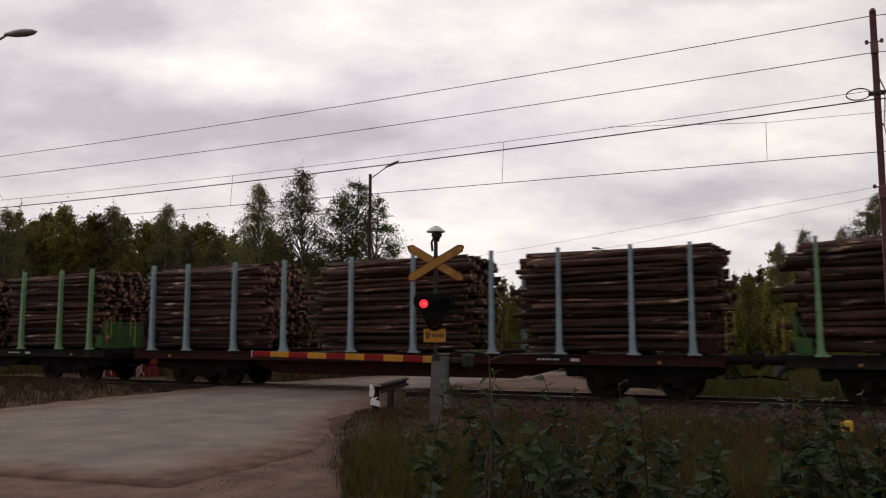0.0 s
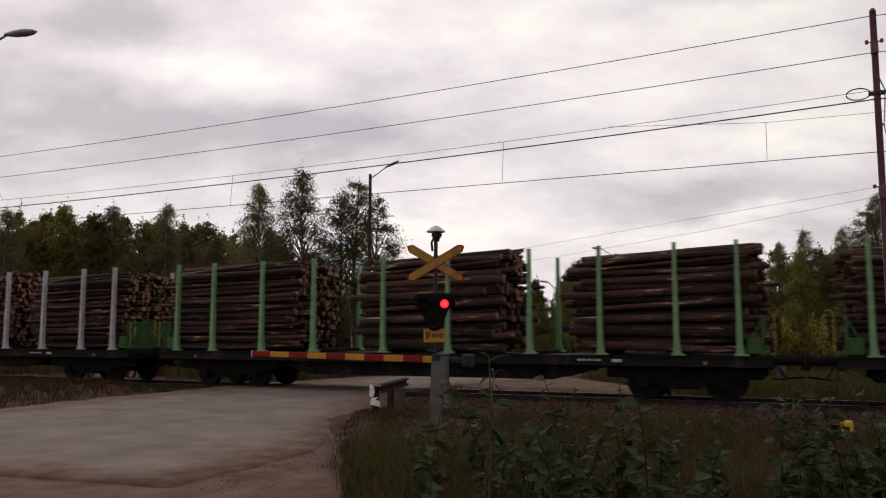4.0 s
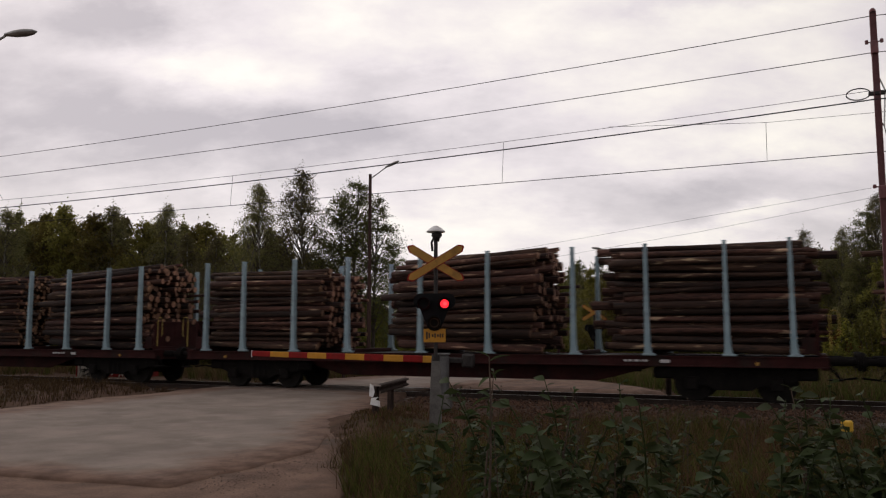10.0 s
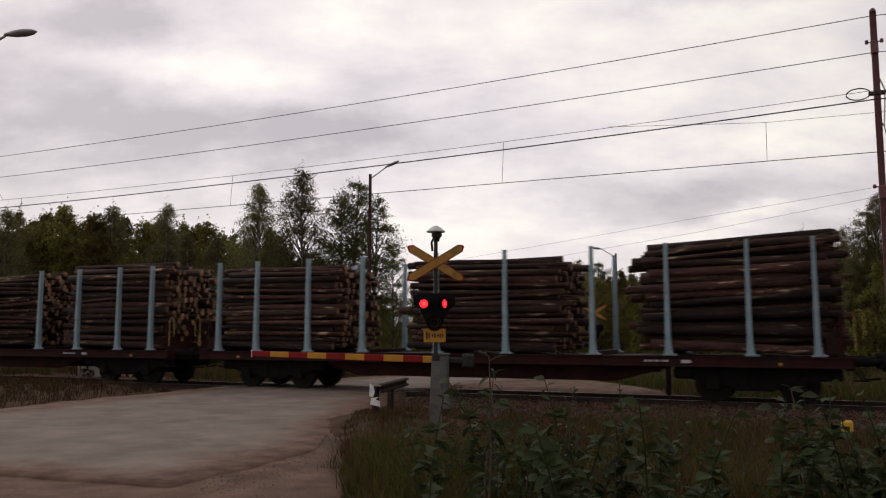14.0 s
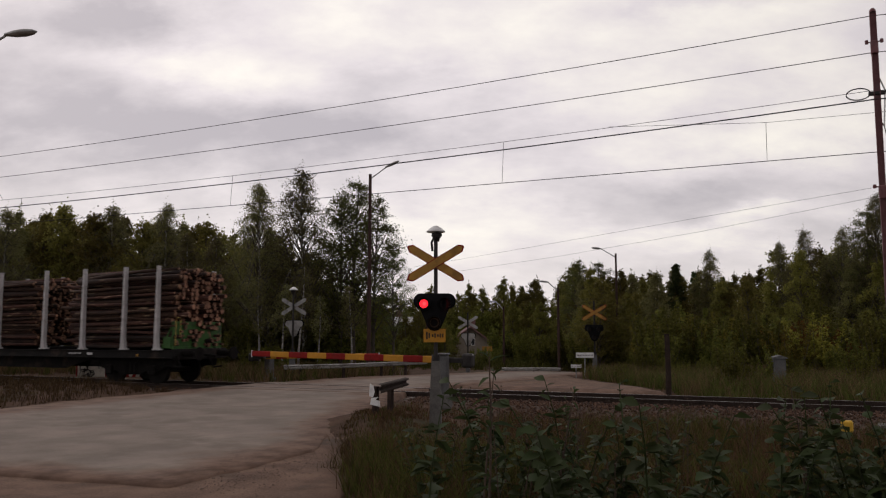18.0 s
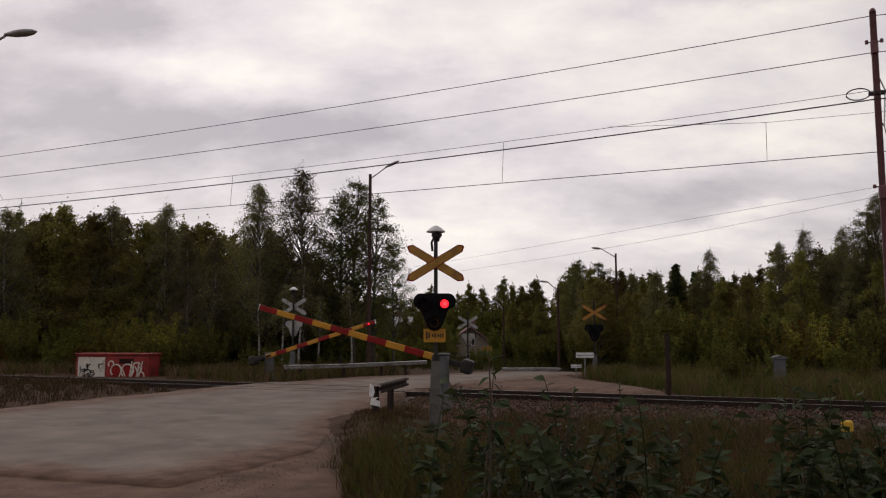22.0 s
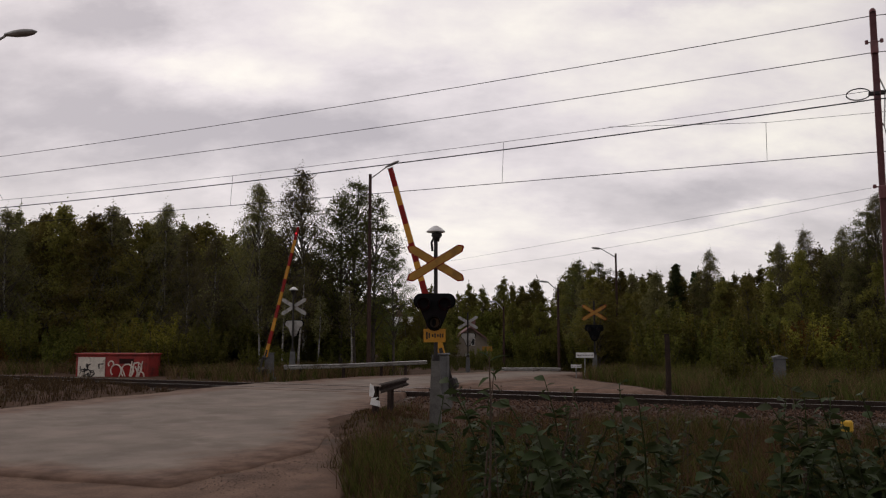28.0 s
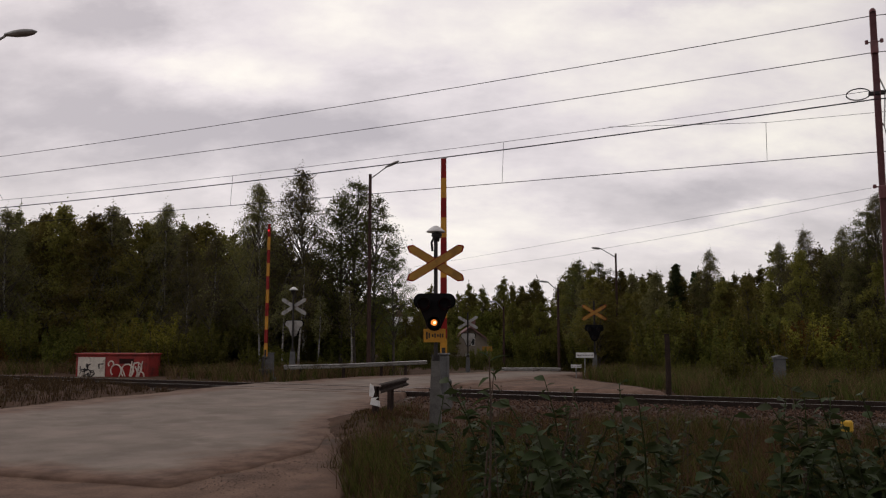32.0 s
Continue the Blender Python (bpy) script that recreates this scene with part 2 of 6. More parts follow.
M["bogie"] = surface("oily_cast_steel", (0.004, 0.0035, 0.0035), (0.011, 0.009, 0.008), 4.0, 0.8, 0.0, bump=0.4, fine=30, spec=0.12)
M["wheel"] = surface("worn_wheel_steel", (0.006, 0.0055, 0.005), (0.018, 0.015, 0.013), 5.0, 0.7, 0.0, spec=0.12)
M["blue"] = surface("pale_blue_stake_paint", (0.175, 0.262, 0.30), (0.275, 0.365, 0.405), 3.0, 0.55, bump=0.1, fine=30, stain=(0.13, 0.16, 0.17), stain_scale=2.2, vary=0.08)
M["green"] = surface("pale_green_stake_paint", (0.13, 0.25, 0.12), (0.2, 0.36, 0.18), 3.0, 0.55, bump=0.1, fine=30, stain=(0.1, 0.14, 0.09), stain_scale=2.2, vary=0.08)
M["white"] = surface("grey_white_stake_paint", (0.34, 0.33, 0.33), (0.52, 0.5, 0.5), 3.0, 0.55, bump=0.1, fine=30, stain=(0.2, 0.18, 0.17), stain_scale=2.2, vary=0.08)
M["endgreen"] = surface("bright_green_wagon_paint", (0.018, 0.062, 0.010), (0.040, 0.12, 0.021), 3.0, 0.55, bump=0.1, stain=(0.02, 0.04, 0.015), stain_scale=2.0)
M["yellow"] = surface("traffic_yellow_paint", (0.5, 0.29, 0.02), (0.66, 0.41, 0.035), 4.0, 0.5, bump=0.05, stain=(0.3, 0.19, 0.03), stain_scale=3.0)
M["ochre"] = surface("faded_yellow_board", (0.29, 0.145, 0.022), (0.40, 0.21, 0.032), 4.0, 0.6, bump=0.05, stain=(0.22, 0.11, 0.018), stain_scale=3.0)
M["red"] = surface("signal_red_paint", (0.17, 0.006, 0.006), (0.27, 0.012, 0.010), 4.0, 0.55, bump=0.05, spec=0.2, stain=(0.14, 0.012, 0.010), stain_scale=3.0)
M["amber"] = surface("barrier_amber_paint", (0.40, 0.175, 0.008), (0.54, 0.255, 0.014), 4.0, 0.5, bump=0.05, stain=(0.36, 0.18, 0.01), stain_scale=3.0)
M["signal"] = surface("matt_black_signal_plate", (0.005, 0.005, 0.006), (0.011, 0.011, 0.012), 6.0, 0.85, bump=0.1, spec=0.12)
M["dark"] = surface("dark_steel", (0.02, 0.018, 0.018), (0.05, 0.045, 0.043), 6.0, 0.6, 0.5, bump=0.15)
M["galv"] = surface("galvanised_steel", (0.25, 0.25, 0.25), (0.42, 0.42, 0.41), 5.0, 0.45, 0.7, bump=0.1, stain=(0.15, 0.12, 0.1), stain_scale=2.0)
M["whitepaint"] = surface("chalky_white_paint", (0.6, 0.6, 0.6), (0.8, 0.8, 0.79), 5.0, 0.6, bump=0.08, stain=(0.42, 0.4, 0.37), stain_scale=3.0)
M["mast"] = surface("red_brown_mast_paint", (0.10, 0.034, 0.038), (0.2, 0.085, 0.09), 3.0, 0.6, 0.2, bump=0.15, stain=(0.2, 0.12, 0.13), stain_scale=1.2)
M["wire"] = surface("tarnished_copper_wire", (0.03, 0.028, 0.028), (0.06, 0.055, 0.055), 8.0, 0.6, 0.5, bump=0)
M["pole"] = surface("tarred_wooden_pole", (0.026, 0.013, 0.010), (0.068, 0.036, 0.028), 5.0, 0.9, fine=40, stretch=(4, 4, 0.4))
M["trunk"] = surface("grey_bark", (0.04, 0.032, 0.026), (0.1, 0.085, 0.07), 8.0, 0.95, bump=0.6, fine=40, stretch=(1, 1, 0.4))
M["birchbark"] = surface("white_birch_bark", (0.1, 0.09, 0.08), (0.45, 0.43, 0.4), 5.0, 0.85, fine=25, stretch=(1, 1, 2.5), stain=(0.05, 0.045, 0.04), stain_scale=3.0)
M["leaf_birch"] = leafy("birch_leaf", (0.1198, 0.1121, 0.04637), (0.2292, 0.2095, 0.09177))
M["leaf_aspen"] = leafy("aspen_leaf", (0.068, 0.0748, 0.0255), (0.1403, 0.1445, 0.051))
M["leaf_alder"] = leafy("alder_leaf", (0.1258, 0.1147, 0.03145), (0.2315, 0.1974, 0.0555))
# alder leaf at 0.7: the far and deep wood's shade put into the colour
M["leaf_far"] = leafy("shaded_alder_leaf", (0.08806, 0.08029, 0.02201), (0.162, 0.1382, 0.03885))
M["needle"] = leafy("spruce_needle", (0.03, 0.042, 0.016), (0.07, 0.088, 0.032), 0.15)
M["leaf_bush"] = leafy("willow_leaf", (0.060, 0.066, 0.015), (0.168, 0.160, 0.038))
M["leaf_gold"] = leafy("yellowing_willow_leaf", (0.085, 0.080, 0.014), (0.24, 0.20, 0.042))
M["leaf_weed"] = leafy("weed_leaf", (0.010, 0.018, 0.006), (0.062, 0.078, 0.030), 0.3, rough=0.6, spec=0.12)
M["grass_dry"] = leafy("dry_grass", (0.05, 0.029, 0.016), (0.178, 0.106, 0.058), 0.3)
M["grass_pale"] = leafy("bleached_grass", (0.09, 0.062, 0.03), (0.26, 0.185, 0.095), 0.35)
M["grass_dark"] = leafy("dead_grass", (0.022, 0.013, 0.008), (0.085, 0.052, 0.028), 0.3)
M["grass_green"] = leafy("green_grass", (0.034, 0.042, 0.010), (0.11, 0.115, 0.03), 0.3)
M["grit"] = surface("loose_grit", (0.085, 0.058, 0.043), (0.17, 0.118, 0.088), 14.0, 0.9, vary=0.4, fine=70)
M["rustdark"] = surface("rusty_dark_steel", (0.018, 0.012, 0.010), (0.05, 0.034, 0.028), 6.0, 0.8, bump=0.2, spec=0.12)
M["stalk"] = surface("dead_stalk", (0.035, 0.022, 0.016), (0.09, 0.06, 0.042), 9.0, 0.9, bump=0)
M["grab"] = surface("dull_yellow_rail_paint", (0.34, 0.24, 0.05), (0.5, 0.36, 0.08), 6.0, 0.6, bump=0.05, stain=(0.1, 0.06, 0.02), stain_scale=4.0)
M["boxgrey"] = surface("dull_grey_paint", (0.07, 0.07, 0.072), (0.14, 0.14, 0.142), 5.0, 0.7, 0.1, bump=0.1, stain=(0.05, 0.042, 0.036), stain_scale=2.0)
M["railgrey"] = surface("old_zinc", (0.24, 0.235, 0.225), (0.44, 0.43, 0.415), 5.0, 0.5, 0.5, bump=0.1, stain=(0.07, 0.055, 0.045), stain_scale=1.5)
M["hutred"] = surface("weathered_dark_red_paint", (0.2, 0.018, 0.016), (0.34, 0.038, 0.03), 4.0, 0.7, bump=0.1, stain=(0.09, 0.02, 0.018), stain_scale=2.0)
M["hutwhite"] = surface("dirty_cream_paint", (0.5, 0.46, 0.4), (0.74, 0.69, 0.6), 4.0, 0.7, bump=0.1, stain=(0.2, 0.16, 0.12), stain_scale=2.0)
M["leaf_rust"] = leafy("rusty_leaf", (0.07, 0.036, 0.011), (0.17, 0.09, 0.025))
M["wall"] = surface("cream_house_render", (0.17, 0.145, 0.115), (0.25, 0.215, 0.17), 3.0, 0.9, stain=(0.2, 0.17, 0.13))
M["roof"] = surface("faded_red_roof", (0.12, 0.06, 0.055), (0.2, 0.11, 0.10), 4.0, 0.8)
M["glass"] = surface("dim_window_glass", (0.03, 0.035, 0.04), (0.06, 0.065, 0.07), 3.0, 0.1, spec=0.6, bump=0)
M["lampred"] = glowing("red_signal_light", (1.0, 0.02, 0.035), 1.3)
M["lampredhot"] = glowing("red_signal_core", (1.0, 0.07, 0.08), 1.4)
M["lampamber"] = glowing("warm_white_signal_light", (1.0, 0.30, 0.05), 0.9)
M["lampamberhot"] = glowing("warm_white_signal_core", (1.0, 0.75, 0.4), 2.5)
M["lensoff"] = surface("unlit_red_lens", (0.006, 0.002, 0.002), (0.010, 0.003, 0.003), 8.0, 0.35, spec=0.2, bump=0)


# ---------------------------------------------------------------- mesh building
class Shape:
    """Gathers rigid solids into one mesh; every solid remembers its material slot."""

    def __init__(self):
        self.v, self.f, self.m = [], [], []

    def add(self, verts, faces, mat=0):
        o = len(self.v)
        self.v += [tuple(p) for p in verts]
        self.f += [tuple(o + i for i in f) for f in faces]
        self.m += [mat] * len(faces)
        return self

    def box(self, c, s, bevel=0.0, turn=None, mat=0):
        """A block at c of size s, with its edges chamfered, turned by the matrix turn about c."""
        hx, hy, hz = s[0] / 2, s[1] / 2, s[2] / 2
        b = min(bevel, 0.45 * min(s))
        vs, fs = [], []
        if b <= 0:
            vs = [Vector((x * hx, y * hy, z * hz)) for x in (-1, 1) for y in (-1, 1) for z in (-1, 1)]
            fs = [(0, 1, 3, 2), (4, 6, 7, 5), (0, 4, 5, 1), (2, 3, 7, 6), (0, 2, 6, 4), (1, 5, 7, 3)]
        else:
            idx = {}
            for x in (-1, 1):
                for y in (-1, 1):
                    for z in (-1, 1):
                        for a in range(3):
                            q = [x * (hx - b), y * (hy - b), z * (hz - b)]
                            q[a] = (x * hx, y * hy, z * hz)[a]
                            idx[(x, y, z, a)] = len(vs)
                            vs.append(Vector(q))
            for a in range(3):
                u, w = (a + 1) % 3, (a + 2) % 3
                for sg in (-1, 1):
                    ring = []
                    for du, dw in ((-1, -1), (1, -1), (1, 1), (-1, 1)):
                        k = [0, 0, 0]
                        k[a], k[u], k[w] = sg, du, dw
                        ring.append(idx[(*k, a)])
                    fs.append(tuple(ring if sg > 0 else ring[::-1]))
                for du in (-1, 1):
                    for dw in (-1, 1):
                        k0, k1 = [0, 0, 0], [0, 0, 0]
                        k0[a], k1[a] = -1, 1
                        k0[u] = k1[u] = du
                        k0[w] = k1[w] = dw
                        ring = [idx[(*k0, u)], idx[(*k1, u)], idx[(*k1, w)], idx[(*k0, w)]]
                        fs.append(tuple(ring if du * dw > 0 else ring[::-1]))
            for x in (-1, 1):
                for y in (-1, 1):
                    for z in (-1, 1):
                        ring = [idx[(x, y, z, a)] for a in range(3)]
                        fs.append(tuple(ring if x * y * z > 0 else ring[::-1]))
        t = (Matrix.Translation(c) @ turn.to_4x4()) if turn is not None else Matrix.Translation(c)
        return self.add([t @ p for p in vs], fs, mat)

    def tube(self, path, radii, n=8, mat=0, caps=True, capmat=None):
        """A round bar along a path of points, with a radius at each of them."""
        path = [Vector(p) for p in path]
        if isinstance(radii, (int, float)):
            radii = [radii] * len(path)
        radii = [float(r) for r in radii]
        vs, fs = [], []
        for i, p in enumerate(path):
            d = (path[min(i + 1, len(path) - 1)] - path[max(i - 1, 0)]).normalized()
            s = Vector((0, 0, 1)) if abs(d.z) < 0.9 else Vector((1, 0, 0))
            u = d.cross(s).normalized()
            w = d.cross(u)
            for k in range(n):
                a = 2 * math.pi * k / n
                vs.append(p + radii[i] * (math.cos(a) * u + math.sin(a) * w))
        for i in range(len(path) - 1):
            for k in range(n):
                a, b = i * n + k, i * n + (k + 1) % n
                fs.append((a, a + n, b + n, b))
        self.add(vs, fs, mat)
        if caps:
            o = len(self.v) - len(vs)
            for ring in (tuple(o + k for k in range(n)), tuple(o + len(vs) - n + k for k in reversed(range(n)))):
                self.f.append(ring)
                self.m.append(mat if capmat is None else capmat)
        return self

    def prism(self, outline, lo, hi, axis="y", mat=0):
        """A plate: the outline (pairs) swept along an axis from lo to hi. axis y: pairs are x, z; x: y, z; z: x, y."""
        def at(p, h):
            return {"y": (p[0], h, p[1]), "x": (h, p[0], p[1]), "z": (p[0], p[1], h)}[axis]
        n = len(outline)
        vs = [at(p, lo) for p in outline] + [at(p, hi) for p in outline]
        fs = [tuple(range(n)), tuple(range(2 * n - 1, n - 1, -1))] + [(i, i + n, (i + 1) % n + n, (i + 1) % n) for i in range(n)]
        return self.add(vs, fs, mat)

    def lathe(self, profile, c=(0, 0, 0), n=16, mat=0):
        """A turned form: pairs of radius and height about the upright axis through c."""
        vs, fs = [], []
        for r, h in profile:
            for k in range(n):
                a = 2 * math.pi * k / n
                vs.append((c[0] + r * math.cos(a), c[1] + r * math.sin(a), c[2] + h))
        for i in range(len(profile) - 1):
            for k in range(n):
                a, b = i * n + k, i * n + (k + 1) % n
                fs.append((a, b, b + n, a + n))
        return self.add(vs, fs, mat)

    def mesh(self, name, mats, smooth=False):
        me = bpy.data.meshes.new(name)
        me.from_pydata(self.v, [], self.f)
        for q in mats:
            me.materials.append(q)
        me.polygons.foreach_set("material_index", self.m)
        if smooth:
            me.polygons.foreach_set("use_smooth", [True] * len(me.polygons))
        me.update()
        return me


def fixed_normals(me):
    bm = bmesh.new()
    bm.from_mesh(me)
    bmesh.ops.recalc_face_normals(bm, faces=bm.faces[:])
    bm.to_mesh(me)
    bm.free()
    return me


def part(name, shape, mat, parent=None, label="", at=None, smooth=False):
    """One mesh object under a thing or a part."""
    mats = mat if isinstance(mat, (list, tuple)) else [mat]
    ob = new(name, shape if isinstance(shape, bpy.types.Mesh) else fixed_normals(shape.mesh(name, mats, smooth)))
    if parent is not None:
        ob.parent = parent
    if at is not None:
        ob.matrix_basis = at
    return tagged(ob, label) if label else ob


def thing(name, at, label, category, group="", kind=""):
    ob = new(name)
    ob.matrix_basis = at
    ob.empty_display_size = 0.2
    return tagged(ob, label, category, group, kind)


def solid(name, shape, mat, label, category, group="", kind="", at=None, smooth=False):
    """A top-level thing or piece of the setting that is one mesh."""
    return tagged(part(name, shape, mat, None, "", at, smooth), label, category, group, kind)


# ---------------------------------------------------------------- the lie of the land
def smooth_step(a, b, v):
    t = min(1.0, max(0.0, (v - a) / (b - a)))
    return t * t * (3 - 2 * t)


def road_level(x, y):
    return -0.02 - 0.40 * smooth_step(4, 24, y)


def ground_level(x, y):
    z = -0.14 - 0.36 * smooth_step(3, 24, y)
    side = smooth_step(-8.5, -5.0, x + 0.45 * (y + 8))           # the dip beside the line, clear of the road
    z -= 0.34 * side * smooth_step(-13.5, -9.5, y) * (1 - smooth_step(2.0, 5.0, y))
    z += 0.22 * (1 - smooth_step(-22, -18.3, x)) * smooth_step(-12, -7, y) * (1 - smooth_step(-3.2, -1.8, y))
    z += 0.45 * smooth_step(-9, -3, x) * smooth_step(7, 20, y)
    z -= 0.30 * (1 - smooth_step(1.6, 2.6, abs(y - 0.035 * (x + 10))))
    if -13 < x < -5 and -13 < y < -2:                              # the low bank of dirt under the guardrail end
        across = (x + 8.35) * 0.87 + (y + 8.6) * 0.49
        along_ = -(x + 8.35) * 0.49 + (y + 8.6) * 0.87
        z += 0.30 * math.exp(-(across / 0.75) ** 2 - (along_ / 2.3) ** 2)
    z += 0.05 * noise.noise((x * 0.35, y * 0.35, 0.3)) + 0.025 * noise.noise((x * 1.3, y * 1.3, 4.0))
    return z


def spread(lo, hi, fine_lo, fine_hi, step):
    inner = np.arange(fine_lo, fine_hi + 1e-6, step)
    left, right, d = [], [], step
    v = fine_lo
    while v > lo:
        d *= 1.35
        v -= d
        left.append(max(v, lo))
    v, d = fine_hi, step
    while v < hi:
        d *= 1.35
        v += d
        right.append(min(v, hi))
    return left[::-1] + list(inner) + right


def build_ground():
    xs, ys = spread(-3000, 3000, -50, 14, 0.8), spread(-3000, 3000, -27, 32, 0.7)
    vs = []
    for y in ys:
        for x in xs:
            far = smooth_step(60, 200, math.hypot(x, y))
            vs.append((x, y, ground_level(x, y) * (1 - far) - 0.5 * far))
    n = len(xs)
    fs = [(j * n + i, j * n + i + 1, (j + 1) * n + i + 1, (j + 1) * n + i) for j in range(len(ys) - 1) for i in range(n - 1)]
    solid("ground", Shape().add(vs, fs), M["soil"], "dry brown soil with withered grass beside the line", "ground", kind="structure", smooth=True)


def strip(left, right, level, n=70, m=14, ragged=0.0, depth=0.2):
    """A sheet between two edge lines, with turned-down borders."""
    a, b = [], []
    for k in range(len(left) - 1):
        q = max(2, int(n * (Vector(left[k + 1]) - Vector(left[k])).length / 60) + 2)
        for i in range(q):
            t = i / q
            a.append(Vector(left[k]).lerp(Vector(left[k + 1]), t))
            b.append(Vector(right[k]).lerp(Vector(right[k + 1]), t))
    a.append(Vector(left[-1]))
    b.append(Vector(right[-1]))
    vs, fs = [], []
    for i, (p, q) in enumerate(zip(a, b)):
        for j in range(m + 1):
            u = p.lerp(q, j / m)
            if j in (0, m) and ragged:
                u = u + (q - p).normalized() * ragged * (noise.noise((u.x * 0.9, u.y * 0.9, 7.0 + j)) + 0.6 * noise.noise((u.x * 3.1, u.y * 3.1, 2.0 + j)))
            z = level(u.x, u.y)
            if j == 0:
                vs.append((u.x - 0.05, u.y, z - depth))
            vs.append((u.x, u.y, z))
            if j == m:
                vs.append((u.x + 0.05, u.y, z - depth))
    w = m + 3
    for i in range(len(a) - 1):
        for j in range(w - 1):
            fs.append((i * w + j, i * w + j + 1, (i + 1) * w + j + 1, (i + 1) * w + j))
    return Shape().add(vs, fs)


def build_roads():
    left = [(-34, -13.8), (-22, -12.6), (-17.6, -10.4), (-17.9, -7), (-18.4, -3.5), (-18.6, -1.4), (-18.2, 1.5), (-18, 4.9), (-17.4, 9), (-17.5, 14), (-17.9, 19.0), (-18.2, 22.6)]
    right = [(-34, -17.8), (-14, -16.1), (-7.0, -15.3), (-7.2, -12.2), (-8.9, -9.0), (-11.7, -1.9), (-12.0, 1.9), (-11.2, 5), (-11, 9), (-12.2, 15.2), (-12.2, 19.0), (-12.0, 22.2)]
    road = solid("road", strip(left, right, road_level, n=420, ragged=0.12), M["road"], "worn grey-brown asphalt road over the level crossing", "road", kind="structure", smooth=True)
    across = road.data.attributes.new("edge", "FLOAT", "POINT")
    w = 14 + 3
    vs = road.data.vertices
    for i in range(len(vs) // w):
        a, b = vs[i * w + 1].co.copy(), vs[i * w + w - 2].co.copy()
        for j in range(w):
            q = vs[i * w + j].co
            across.data[i * w + j].value = 0.0 if j in (0, w - 1) else min((q - a).length, (q - b).length)
    l2 = [(-40, -13.2), (-24, -12.4), (-18.1, -10.1), (-18.3, -7), (-18.8, -3.5), (-18.9, -1.9)]
    r2 = [(-40, -32), (-14, -32), (0.5, -27), (-5.2, -14.4), (-8.4, -9.5), (-11.6, -1.95)]
    solid("shoulder", strip(l2, r2, lambda x, y: -0.055 + 0.02 * noise.noise((x, y, 2.0)), ragged=0.5), M["gravel"],
          "reddish brown packed gravel beside the road", "gravel", kind="structure", smooth=True)
    l3 = [(-12.4, 2.2), (-12.4, 2.6), (-11.6, 5), (-11.4, 9), (-12.4, 14.5)]
    r3 = [(-4.4, 2.1), (-4.6, 2.5), (-5.6, 3.9), (-9.4, 9.3), (-11.8, 14.8)]
    solid("side_road", strip(l3, r3, lambda x, y: road_level(x, y) - 0.012 - 0.35 * smooth_step(2.75, 2.2, y), ragged=0.3), M["gravel"],
          "pale gravel side road along the line", "road", kind="structure", smooth=True)


def build_loose_gravel():
    """Small stones and dirt strewn along the worn edge of the asphalt."""
    rng = random.Random(17)
    edge = [(-7.0, -15.3), (-7.2, -12.2), (-8.9, -9.0), (-11.7, -1.9)]
    s = Shape()
    for i in range(2000):
        k = rng.randrange(3)
        t = rng.random()
        x = edge[k][0] + (edge[k + 1][0] - edge[k][0]) * t + rng.gauss(0.45, 0.35)
        y = edge[k][1] + (edge[k + 1][1] - edge[k][1]) * t
        r = rng.uniform(0.004, 0.015)
        a = rng.uniform(0, 3)
        u, w = r * math.cos(a), r * math.sin(a)
        z = -0.022 if x < edge[k][0] + (edge[k + 1][0] - edge[k][0]) * t else -0.045
        s.add([(x - u, y - w, z), (x + w, y - u, z), (x + u, y + w, z), (x - w, y + u, z), (x, y, z + r * 0.8)], [(0, 1, 4), (1, 2, 4), (2, 3, 4), (3, 0, 4)])
    solid("loose_gravel", s, M["grit"], "loose stones and dirt along the asphalt's edge", "gravel", kind="stuff")


TRACK_LO, TRACK_HI = -760.0, 440.0
# the line runs two degrees off the x axis; in its own space x runs along the rails
RAIL = pose(-10, -1.4, 0, 0, 0, 2.0) @ pose(10, 1.4, 0)


